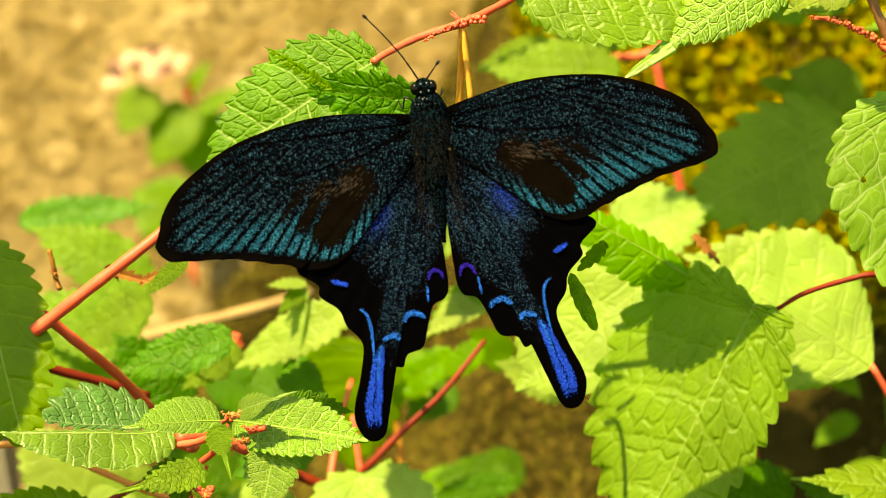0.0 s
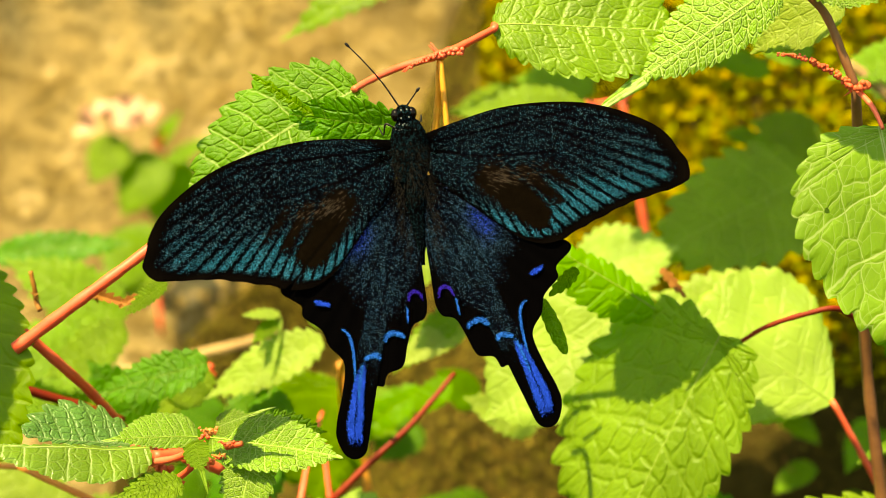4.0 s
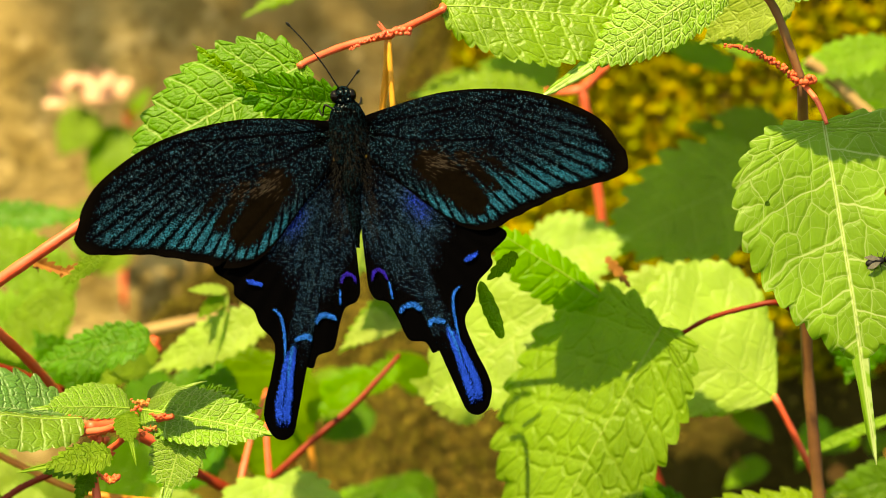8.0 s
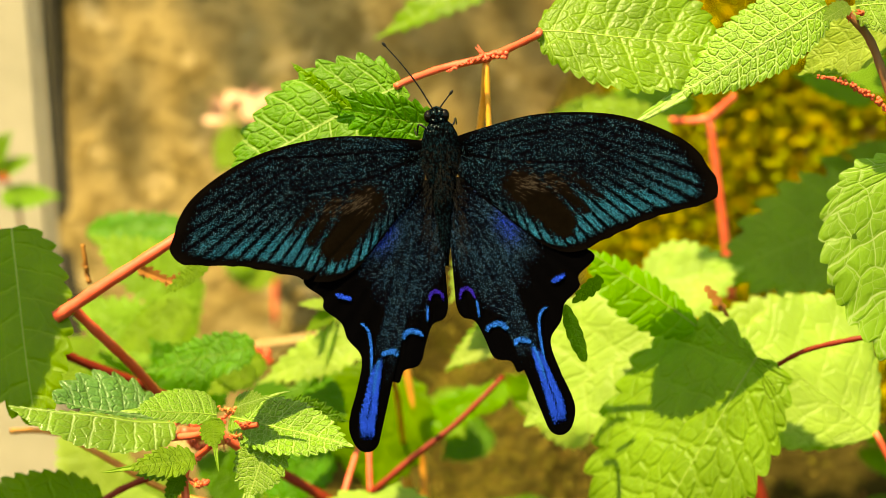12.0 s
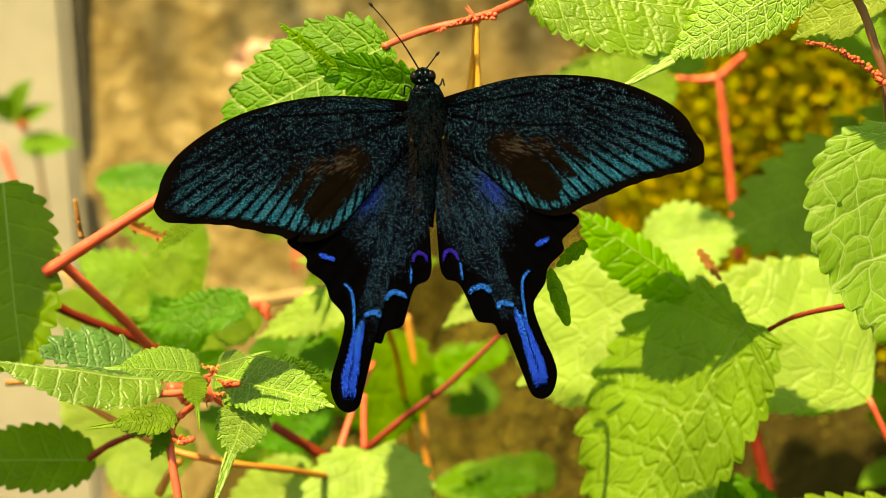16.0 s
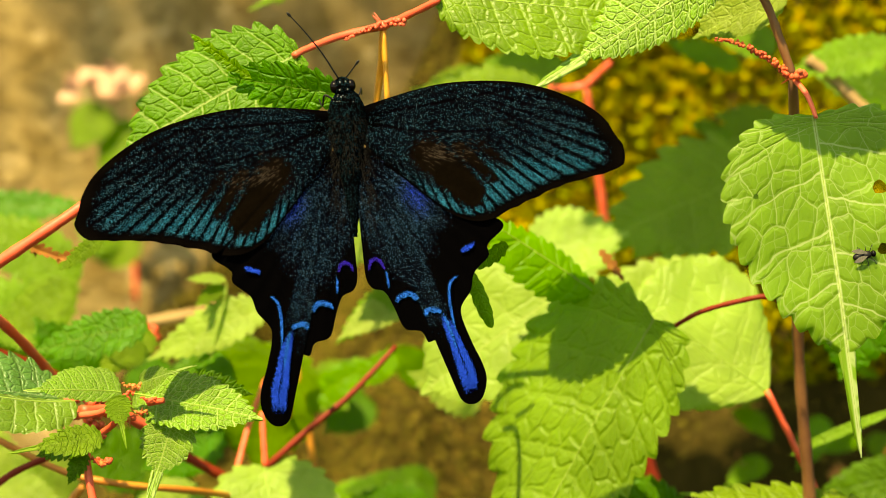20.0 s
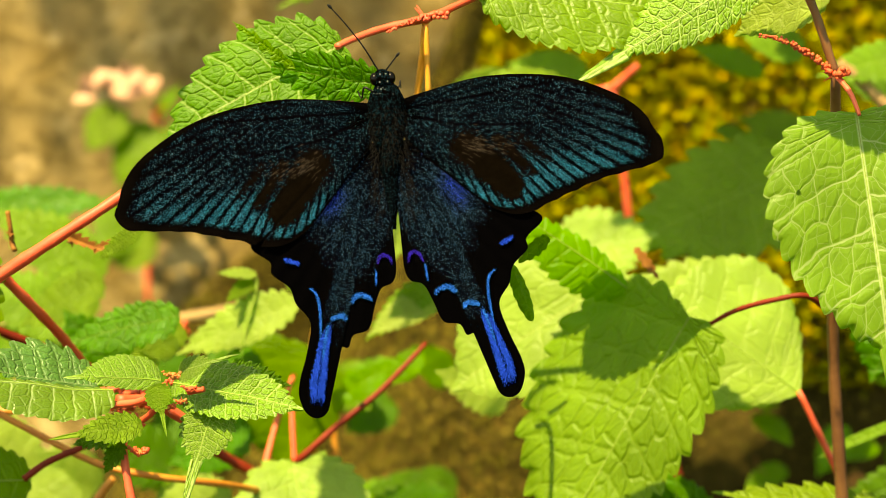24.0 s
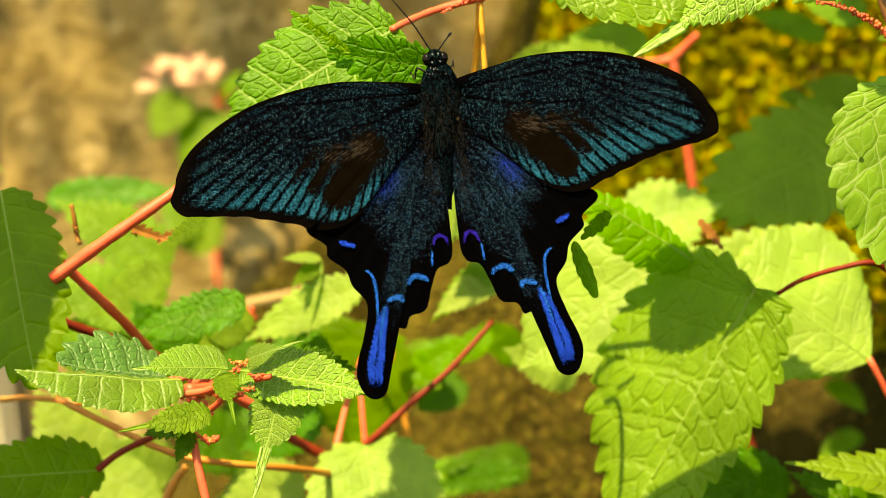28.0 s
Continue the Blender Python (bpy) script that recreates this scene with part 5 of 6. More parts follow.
for k, (b0, t0, w, mat, saw) in enumerate((
        ((-0.0515, 0.5600, 0.4924), (-0.0627, 0.5520, 0.5037), 0.0055, SMOOTH, 8),
        ((-0.0322, 0.5000, 0.4972), (-0.0504, 0.4920, 0.5071), 0.0057, PALE, 8),
        ((-0.0547, 0.5600, 0.4608), (-0.0768, 0.5520, 0.4598), 0.0048, SHADE_GREEN, 8),
        ((-0.0887, 0.5700, 0.4916), (-0.0764, 0.5620, 0.4826), 0.0090, SMOOTH, 8),
        ((-0.0642, 0.5600, 0.4569), (-0.0870, 0.5520, 0.4547), 0.0061, SMOOTH, 8),
        ((-0.0988, 0.5400, 0.5050), (-0.1081, 0.5320, 0.4923), 0.0056, PALE, 8),
        ((-0.1009, 0.5000, 0.5048), (-0.1176, 0.4920, 0.4990), 0.0079, SHADE_GREEN, 8),
        ((-0.1021, 0.4700, 0.5123), (-0.0904, 0.4620, 0.5069), 0.0051, SHADE_GREEN, 8),
        ((-0.1271, 0.4700, 0.5030), (-0.1421, 0.4620, 0.5239), 0.0081, SHADE_GREEN, 9),
        ((-0.1088, 0.4500, 0.5224), (-0.1213, 0.4420, 0.5137), 0.0044, YOUNG, 8),
        ((-0.0901, 0.4750, 0.5237), (-0.1128, 0.4670, 0.5147), 0.0052, PALE, 8),
        ((0.0197, 0.4700, 0.4736), (-0.0014, 0.4620, 0.4824), 0.0057, SHADE_GREEN, 8),
        ((0.0394, 0.4600, 0.4736), (0.0213, 0.4520, 0.4844), 0.0040, SHADE_GREEN, 8),
        ((-0.1793, 0.5200, 0.4968), (-0.1597, 0.5120, 0.5171), 0.0075, YOUNG, 8),
        ((-0.1675, 0.5500, 0.5087), (-0.1531, 0.5420, 0.5250), 0.0095, YOUNG, 8),
        ((-0.0330, 0.6000, 0.5785), (-0.0584, 0.5920, 0.5785), 0.0078, YOUNG, 8),
        ((-0.0138, 0.6200, 0.5835), (-0.0400, 0.6120, 0.5870), 0.0071, YOUNG, 8),
        ((0.0563, 0.6000, 0.5618), (0.0333, 0.5920, 0.5722), 0.0086, YOUNG, 8),
        ((0.0420, 0.6200, 0.5856), (0.0167, 0.6120, 0.5943), 0.0046, SMOOTH, 8),
        ((-0.1274, 0.5200, 0.4713), (-0.1461, 0.5120, 0.4822), 0.0090, SHADE_GREEN, 8),
        ((-0.1445, 0.5000, 0.4676), (-0.1576, 0.4920, 0.4815), 0.0086, PALE, 8),
        ((-0.1187, 0.5400, 0.4586), (-0.1368, 0.5320, 0.4650), 0.0074, YOUNG, 8),
        ((-0.1258, 0.5500, 0.4833), (-0.1392, 0.5420, 0.4761), 0.0087, SHADE_GREEN, 8),
        ((-0.0721, 0.5800, 0.4824), (-0.0850, 0.5720, 0.4730), 0.0075, SHADE_GREEN, 8),
        ((-0.0499, 0.5700, 0.4568), (-0.0664, 0.5620, 0.4600), 0.0066, SHADE_GREEN, 8),
        ((-0.1508, 0.5300, 0.4997), (-0.1634, 0.5220, 0.4910), 0.0076, YOUNG, 8))):
    leaf(under_plant, b0, t0, w, w, mat, face=(0, -1, 0.55), teeth=saw, bite=0.16, rows=3, cols=6, puff=0.005, seed=600 + k)
twig = plant("twig", (-0.1909, 0.6000, 0.4912), "dry beige fallen twig", "twigs")
tube("stick", [(-0.2023, 0.6200, 0.4862), (-0.1616, 0.6000, 0.4979), (-0.1309, 0.6000, 0.5046), (-0.1183, 0.6100, 0.5067)], 0.0021, 0.0016, TWIG, twig)
twig2 = plant("twig", (-0.2020, 0.5500, 0.5101), "dry beige fallen twig", "twigs")
tube("stick", [(-0.1978, 0.5400, 0.5153), (-0.1905, 0.5400, 0.5036), (-0.1816, 0.5500, 0.4921)], 0.0014, 0.0011, TWIG, twig2)

# pale blossom and young leaves against the wall
bloom = plant("flowering_plant", (-0.2147, 0.8600, 0.4733), "small plant with a pale pink blossom before the wall", "flowering plants")
tube("stem", [(-0.2150, 0.8600, 0.4681), (-0.2153, 0.8600, 0.5048), (-0.2097, 0.8600, 0.5305), (-0.2084, 0.8550, 0.5553)], 0.0013, 0.0010, RED_STEM, bloom)
heart = Vector((-0.2307, 0.8500, 0.5699))
rnd = random.Random(77)
for k in range(26):
    b0 = heart + Vector((rnd.uniform(-0.014, 0.018), rnd.uniform(-0.01, 0.01), rnd.uniform(-0.006, 0.004)))
    t0 = b0 + Vector((rnd.uniform(-1, 1), rnd.uniform(-0.5, 0.3), rnd.uniform(-0.2, 0.7))).normalized() * rnd.uniform(0.006, 0.011)
    leaf(bloom, b0, t0, 0.0032, 0.0032, PETAL, face=(rnd.uniform(-0.5, 0.5), -0.8, 0.7), teeth=4, bite=0.05, cols=4, fold=0.3, seed=130 + k, name="petal", label="pale pink crumpled petal")
for k, (b0, t0, w) in enumerate((((-0.2262, 0.8500, 0.5601), (-0.2392, 0.8400, 0.5411), 34), ((-0.2100, 0.8500, 0.5519), (-0.2261, 0.8400, 0.5255), 40), ((-0.2111, 0.8500, 0.5557), (-0.1985, 0.8500, 0.5716), 12), ((-0.2064, 0.8500, 0.5479), (-0.1839, 0.8500, 0.5598), 14), ((-0.2073, 0.8600, 0.5485), (-0.2023, 0.8500, 0.5108), 42), ((-0.2029, 0.8000, 0.5073), (-0.2252, 0.8000, 0.5213), 50), ((-0.1991, 0.8000, 0.5096), (-0.2219, 0.8000, 0.4981), 46))):
    leaf(bloom, b0, t0, w * 1.25 * .85 / 3396, w * 1.25 * .85 / 3396, SMOOTH if k % 3 else YOUNG, face=(0, -0.9, 0.6), teeth=7, seed=140 + k)
spikes(bloom, (-0.2097, 0.8500, 0.5569), 0.0055, 6, CATKIN, "bud", seed=150)

# leaf before the wall, above the butterfly, and sprigs by the pillar
high = plant("nettle_plant", (-0.0397, 0.5600, 0.6420), "overhanging shoot with a blurred leaf before the wall")
leaf(high, (-0.0556, 0.5600, 0.6269), (-0.1050, 0.5500, 0.6029), 0.0062, 0.0084, SMOOTH, face=(0, -0.9, 0.6), teeth=9, seed=160)
tube("stem", [(-0.0556, 0.5600, 0.6269), (-0.0460, 0.5600, 0.6354), (-0.0384, 0.5600, 0.6501)], 0.0010, 0.0010, ORANGE_STEM, high)
# two unseen leaves and their stem, added to throw shade on the low leaf
leaf(high, Vector((-0.0707, 0.4520, 0.4918)) + SUN * 0.2, Vector((-0.0646, 0.4320, 0.4754)) + SUN * 0.2, 0.0060, 0.0062, FILTER, face=(0, -0.5, 1), teeth=5, bite=0.26, drip=0.0, seed=161)
leaf(high, Vector((-0.0683, 0.4400, 0.4823)) + SUN * 0.2, Vector((-0.0807, 0.4400, 0.4803)) + SUN * 0.2, 0.0020, 0.0022, FILTER, face=(0, -0.5, 1), teeth=4, bite=0.16, drip=0.0, seed=162)
tube("stem", [(-0.0384, 0.5600, 0.6501), Vector((-0.0383, 0.4800, 0.6470)), Vector((-0.0707, 0.4520, 0.4918)) + SUN * 0.2, Vector((-0.0683, 0.4400, 0.4823)) + SUN * 0.2], 0.0008, 0.0004, ORANGE_STEM, high)
sprig = plant("nettle_plant", (-0.2780, 0.7200, 0.4809), "thin sprig before the concrete pillar")
tube("stem", [(-0.2780, 0.7200, 0.4832), (-0.2810, 0.7200, 0.5128), (-0.2854, 0.7200, 0.5353), (-0.2926, 0.7200, 0.5463)], 0.0008, 0.0008, BROWN_STEM, sprig)
tube("stem", [(-0.2766, 0.7000, 0.5017), (-0.2837, 0.7000, 0.5192), (-0.2908, 0.7000, 0.5365)], 0.0012, 0.0012, RED_STEM, sprig)
for k, (b0, t0, w) in enumerate((((-0.2914, 0.7200, 0.5361), (-0.2633, 0.7100, 0.5382), 24), ((-0.2938, 0.7200, 0.5451), (-0.2740, 0.7100, 0.5532), 16), ((-0.2975, 0.7200, 0.5460), (-0.2835, 0.7100, 0.5628), 26), ((-0.2926, 0.7200, 0.5463), (-0.3001, 0.7100, 0.5554), 22))):
    leaf(sprig, b0, t0, w * .72 / 3396, w * .72 / 3396, YOUNG, teeth=6, seed=170 + k)
spikes(sprig, (-0.2863, 0.7100, 0.5438), 0.0042, 6, CATKIN, "bud", seed=175)

# lower right: leaves near the ground, blade of grass, litter
floor_plant = plant("nettle_plant", (0.0542, 0.4500, 0.4628), "low nettle leaves beside the tall stem")
leaf(floor_plant, (0.0709, 0.4300, 0.4829), (0.0187, 0.4200, 0.4964), 0.0087, 0.0087, YOUNG, face=(0, -0.6, 1), teeth=9, bite=0.14, rows=3, cols=9, seed=180)
leaf(floor_plant, (0.0596, 0.4400, 0.4716), (0.0254, 0.4300, 0.4863), 0.0076, 0.0076, SHADE_GREEN, face=(0, -0.8, 0.5), teeth=9, seed=181)
leaf(floor_plant, (0.0205, 0.4600, 0.4753), (-0.0087, 0.4600, 0.4855), 0.0095, 0.0095, SHADE_GREEN, face=(0, -0.9, 0.1), teeth=9, seed=182, holes=((-0.003, 0.35, 0.0012), (0.003, 0.5, 0.001)), label="dark leaf with round holes")
leaf(floor_plant, (0.0108, 0.4700, 0.4693), (0.0218, 0.4700, 0.4799), 0.0069, 0.0055, SHADE_GREEN, face=(0, -0.9, 0.2), teeth=7, seed=183)
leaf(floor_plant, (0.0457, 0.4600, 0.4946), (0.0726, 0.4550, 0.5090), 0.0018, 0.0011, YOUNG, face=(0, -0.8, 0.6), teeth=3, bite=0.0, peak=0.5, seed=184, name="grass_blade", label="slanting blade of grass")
leaf(floor_plant, (0.0846, 0.5000, 0.4807), (0.0531, 0.5000, 0.4704), 0.0118, 0.0088, SHADE_GREEN, teeth=9, seed=185)
leaf(floor_plant, (0.0668, 0.4600, 0.5378), (0.0571, 0.4600, 0.5130), 0.0081, 0.0122, SHADE_GREEN, teeth=9, seed=186)
tube("stem", [(0.0168, 0.5200, 0.4653), (0.0134, 0.5200, 0.4779), (0.0093, 0.5200, 0.4905)], 0.0021, 0.0015, DEEP_STEM, floor_plant)
tube("stem", [(0.0532, 0.5200, 0.5896), (0.0608, 0.5200, 0.5837), (0.0684, 0.5200, 0.5764), (0.0836, 0.5200, 0.5617)], 0.0015, 0.0018, TWIG, floor_plant, "beige dry stem")
for k, (b0, t0, w, mat) in enumerate((((0.0765, 0.5200, 0.5928), (0.0474, 0.5200, 0.5866), 40, YOUNG), ((0.0824, 0.5400, 0.5772), (0.0546, 0.5400, 0.5892), 50, SHADE_GREEN), ((0.0473, 0.5500, 0.5921), (0.0283, 0.5500, 0.5982), 40, YOUNG), ((0.0354, 0.6000, 0.5653), (0.0250, 0.6000, 0.5686), 20, YOUNG))):
    leaf(floor_plant, b0, t0, w * .52 / 3396, w * .52 / 3396, mat, face=(0, -0.9, 0.6), teeth=8, seed=190 + k)
for k in range(20):
    rnd = random.Random(500 + k)
    b0 = Vector((0.0451, 0.6300, 0.4534)) + Vector((rnd.uniform(-0.06, 0.07), rnd.uniform(-0.03, 0.03), rnd.uniform(-0.03, 0.03)))
    leaf(floor_plant, b0, b0 + Vector((rnd.uniform(-1, 1), rnd.uniform(-0.8, 0.0), rnd.uniform(-0.5, 0.6))).normalized() * rnd.uniform(0.010, 0.022), 0.005, 0.005, SMOOTH, face=(rnd.uniform(-0.5, 0.5), -0.6, 0.8), teeth=7, cols=4, seed=k)
for k in range(16):
    rnd = random.Random(300 + k)
    b0 = Vector((0.0611, 0.6000, 0.4682)) + Vector((rnd.uniform(-0.09, 0.10), rnd.uniform(-0.02, 0.05), rnd.uniform(-0.05, 0.02)))
    litter = empty("dry_leaf", b0, "rust-brown dry leaf lying on the bank", "leaf", "dry leaves")
    leaf(litter, b0, b0 + Vector((rnd.uniform(-1, 1), rnd.uniform(-0.6, 0.2), rnd.uniform(-0.4, 0.5))).normalized() * rnd.uniform(0.007, 0.012), 0.003, 0.0035, DRY, face=(rnd.uniform(-0.5, 0.5), -0.8, 0.8), teeth=4, cols=4, fold=0.4, seed=k, name="blade")


# ---- the butterfly ----
butterfly = empty("butterfly", Vector(FLIGHT[0][1]), "black swallowtail butterfly with teal-dusted wings and blue tails, wings spread", "butterfly")
MM = 0.001


def wing_mesh(outline, hinge, rings, steps, camber, by_length=False, mirror=False, notch=None):
    """A fan of scales from the hinge to the outline (millimetres), slightly arched; UV: turn round the hinge, distance from it."""
    h = Vector((*hinge, 0)) * MM
    rim = [Vector((p.x, p.y, 0)) * MM for p in spline([(*p, 0) for p in outline], steps)]
    sx = -1 if mirror else 1
    if notch is not None:
        n = min(range(len(rim)), key=lambda i: (rim[i] - Vector((*notch, 0)) * MM).length)
        rim[n] = rim[n] + (h - rim[n]).normalized() * 0.0022
    bm = bmesh.new()
    lay = bm.loops.layers.uv.new("UVMap")
    angles = [math.atan2(p.y - h.y, p.x - h.x) for p in rim]
    for i in range(1, len(angles)):
        while angles[i] - angles[i - 1] > math.pi:
            angles[i] -= 2 * math.pi
        while angles[i] - angles[i - 1] < -math.pi:
            angles[i] += 2 * math.pi
    if by_length:
        run = [0.0]
        for p, q in zip(rim, rim[1:]):
            run.append(run[-1] + (q - p).length)
        angles = run
        for i, at in enumerate(run):
            f = at / run[-1]
            if 0.44 < f < 0.74:
                rim[i] = rim[i] + (h - rim[i]).normalized() * 0.00042 * abs(math.sin(math.pi * (f - 0.44) / 0.30 * 8)) ** 0.7
    a0, a1 = angles[0], angles[-1]
    uvs, cols = {}, []
    centre = bm.verts.new(Vector((0, 0, 0)))
    for p, a in zip(rim, angles):
        col = []
        for k in range(1, rings + 1):
            r = k / rings
            q = h + (p - h) * r - h
            z = camber * math.sin(math.pi * r) * MM + 0.00010 * math.sin((a - a0) / (a1 - a0) * 100) * r
            v = bm.verts.new(Vector((sx * q.x, q.y, z)))
            uvs[v] = ((a - a0) / (a1 - a0), r)
            col.append(v)
        cols.append(col)
    for c0, c1 in zip(cols, cols[1:]):
        tri = (centre, c1[0], c0[0])
        bm.faces.new(tri if not mirror else tri[::-1])
        for k in range(rings - 1):
            quad = (c0[k], c1[k], c1[k + 1], c0[k + 1])
            bm.faces.new(quad[::-1] if not mirror else quad)
    for fc in bm.faces:
        for lp in fc.loops:
            u = uvs.get(lp.vert)
            if u is None:
                u = (sum(uvs[x][0] for x in fc.verts if x in uvs) / 2, 0.0)
            lp[lay].uv = u
    return bm


FORE_RIM = [(2.8, 3.8), (8.9, 5.2), (17.7, 6.7), (26.3, 6.6), (34.7, 5.2), (41.9, 2.3), (47.9, -1.7), (51.6, -7.1), (52.6, -10.6), (50.7, -12.8), (45.4, -13.9), (40.0, -14.9), (35.0, -16.6), (30.5, -18.2), (27.1, -19.5), (22.3, -19.8), (17.2, -17.1), (10.4, -10.8), (3.4, -3.8)]
HIND_RIM = [(7.9, -4.3), (15.6, -12.4), (23.5, -18.1), (26.9, -20.1), (27.1, -21.8), (24.1, -24.3), (24.0, -26.5), (21.0, -29.3), (20.0, -32.5), (17.7, -36.1), (19.0, -41.8), (20.6, -46.2), (21.1, -49.5), (19.9, -52.8), (17.8, -53.8), (15.8, -52.4), (14.9, -47.8), (14.3, -42.5), (12.6, -41.1), (11.0, -41.3), (9.9, -39.2), (6.9, -38.3), (5.4, -34.4), (3.9, -31.1), (1.5, -30.0), (0.6, -26.9), (1.1, -20.5), (0.6, -11.3), (-0.0, -5.9)]
FORE_HINGE, HIND_HINGE = (2.5, 1.6), (0.7, -3.5)


def lunule(parent, hinge, path, width, material, mirror, label):
    """A curved band of bright scales lying on the hindwing."""
    line = [q - Vector((*hinge, 0)) for q in spline([(*p, 0) for p in path], 8)]
    bm = bmesh.new()
    rows = []
    n = len(line)
    for i, p in enumerate(line):
        d = (line[min(i + 1, n - 1)] - line[max(i - 1, 0)]).normalized()
        s = Vector((-d.y, d.x, 0)) * (1.5 if width < 1 else 1.1) * width * ((0.28 + 0.72 * min(1.0, 1.5 * i / (n - 1))) if width > 0.6 else (0.35 + 0.65 * math.sin(math.pi * (0.12 + 0.76 * i / (n - 1)))))
        rows.append([Vector(((p + s * k).x * (-1 if mirror else 1), (p + s * k).y, 0.55 + 0.05 * (1 - abs(k)) + (0.06 if width < 1 else 0.0))) * MM for k in (-1, 0, 1)])
    rows = [[bm.verts.new(v) for v in r] for r in rows]
    for a, b in zip(rows, rows[1:]):
        for k in range(2):
            bm.faces.new((a[k], a[k + 1], b[k + 1], b[k]) if mirror else (a[k], b[k], b[k + 1], a[k + 1]))
    lay = bm.loops.layers.uv.new("UVMap")
    across = {v: (i / (n - 1), k / 2) for i, row in enumerate(rows) for k, v in enumerate(row)}
    for fc in bm.faces:
        for lp in fc.loops:
            lp[lay].uv = across[lp.vert]
    return part("lunule", bm, material, parent, label)


LUNULES = (
    (((18.7, -25.2), (20.2, -24.5), (21.8, -23.9)), 0.45, BLUE, "blue crescent"),
    (((17.9, -29.6), (16.9, -30.0), (16.1, -31.3), (15.8, -33.9), (16.0, -37.2), (16.4, -40.2)), 0.27, SKY_BLUE, "blue crescent"),
    (((5.7, -33.3), (6.7, -32.3), (8.3, -31.9), (9.4, -32.6), (9.7, -33.5)), 0.5, SKY_BLUE, "blue crescent"),
    (((11.0, -36.6), (11.5, -35.4), (13.2, -35.5), (14.2, -36.1)), 0.5, SKY_BLUE, "blue crescent"),
    (((13.9, -36.3), (14.8, -39.8), (15.9, -43.8), (16.8, -47.9), (17.6, -51.6)), 0.72, BLUE, "blue stripe along the tail"),
    (((15.0, -37.2), (16.1, -39.8), (17.2, -43.6), (18.3, -47.6), (18.4, -51.4)), 0.72, BLUE, "blue stripe along the tail"),
    (((14.2, -36.1), (14.9, -38.1), (15.6, -41.0), (16.2, -43.8)), 0.35, SKY_BLUE, "bright upper edge of the tail stripe"),
    (((1.5, -26.8), (1.8, -25.4), (2.9, -24.8), (3.9, -25.5), (4.3, -27.0)), 0.34, VIOLET, "violet eyespot"),
    (((4.6, -27.1), (4.7, -28.9), (4.9, -30.8)), 0.22, SKY_BLUE, "thin pale streak"))


def hairs(parent, centre, hinge, mirror, count, spread, reach, seed, name="hair_tuft"):
    rnd = random.Random(seed)
    bm = bmesh.new()
    for _ in range(count):
        x = centre[0] - hinge[0] + rnd.gauss(0, spread[0])
        y = centre[1] - hinge[1] + rnd.gauss(0, spread[1])
        d = Vector((x + rnd.uniform(-3, 3), y + rnd.uniform(-3, 3), 1.5)).normalized() * reach * rnd.uniform(0.5, 1.2)
        s = Vector((-d.y, d.x, 0)).normalized() * 0.035
        p = Vector((x, y, 0.75))
        q = [p - s, p + s, p + d]
        bm.faces.new([bm.verts.new(Vector((v.x * (-1 if mirror else 1), v.y, v.z)) * MM) for v in q])
    return part(name, bm, TUFT if reach < 2.0 else HAIR, parent, "pale brown hairs", smooth_faces=False)


def scent_patch(parent, mirror):
    """Pale hairs at the head of the brown velvet fields of the forewing."""
    hairs(parent, (16.5, -5.9), FORE_HINGE, mirror, 70, (1.5, 1.0), 1.5, 8)
    hairs(parent, (21.3, -6.9), FORE_HINGE, mirror, 30, (1.6, 1.2), 1.3, 9)


wings = []
for mirror in (False, True):
    side = -1 if mirror else 1
    hw = part("hindwing", wing_mesh(HIND_RIM, HIND_HINGE, 16, 6, 0.35, mirror=mirror), HIND, butterfly, "black hindwing with a blue-striped tail")
    fw = part("forewing", wing_mesh(FORE_RIM, FORE_HINGE, 16, 7, 0.4, by_length=True, mirror=mirror, notch=(27.9, -19.4) if mirror else None), FORE, butterfly, "black forewing with teal rays" + (", a small notch in its edge" if mirror else ""))
    for path, width, mat, text in LUNULES:
        lunule(hw, HIND_HINGE, path, width, mat, mirror, text)
    for piece in (hw, *hw.children):
        piece.data.transform(Matrix.Scale(1.022, 4))
    fw.data.transform(Matrix.Scale(1.02 if mirror else 1.006, 4))
    scent_patch(fw, mirror)
    hairs(hw, (2.9, -11.0), HIND_HINGE, mirror, 150, (0.8, 5.0), 2.2, 12)
    for wg, hinge, lift in ((hw, HIND_HINGE, 0.0), (fw, FORE_HINGE, 0.9)):
        wings.append((wg, side, Vector((side * hinge[0], hinge[1], lift)) * MM, (-0.4 if wg is fw else 0.0) if side > 0 else 3.3 if wg is fw else -0.6))

# head, thorax, abdomen
head_at, thorax_at = Vector((0.2, 8.0, 1.5)) * MM, Vector((0.3, 1.5, 0.8)) * MM
def body_part(name, stations, label, seed):
    """A lofted body: stations of along, half width, half height and height over the wings, in millimetres."""
    rnd = random.Random(seed)
    bm = bmesh.new()
    rings = []
    line = spline([(s[1], s[0], s[2]) for s in stations], 5)
    lift = spline([(s[3], 0, 0) for s in stations], 5)
    for p, q in zip(line, lift):
        rings.append([bm.verts.new(Vector((0.3 + p.y * 0.04 + p.x * math.cos(a), p.y, q.x + p.z * math.sin(a))) * MM + Vector((rnd.gauss(0, 1), rnd.gauss(0, 1), rnd.gauss(0, 1))) * 0.00008)
                      for a in [2 * math.pi * k / 20 for k in range(20)]])
    for a, c in zip(rings, rings[1:]):
        for k in range(20):
            bm.faces.new((a[k], c[k], c[(k + 1) % 20], a[(k + 1) % 20]))
    bm.faces.new(rings[0])
    bm.faces.new(rings[-1][::-1])
    return part(name, bm, FUR, butterfly, label)


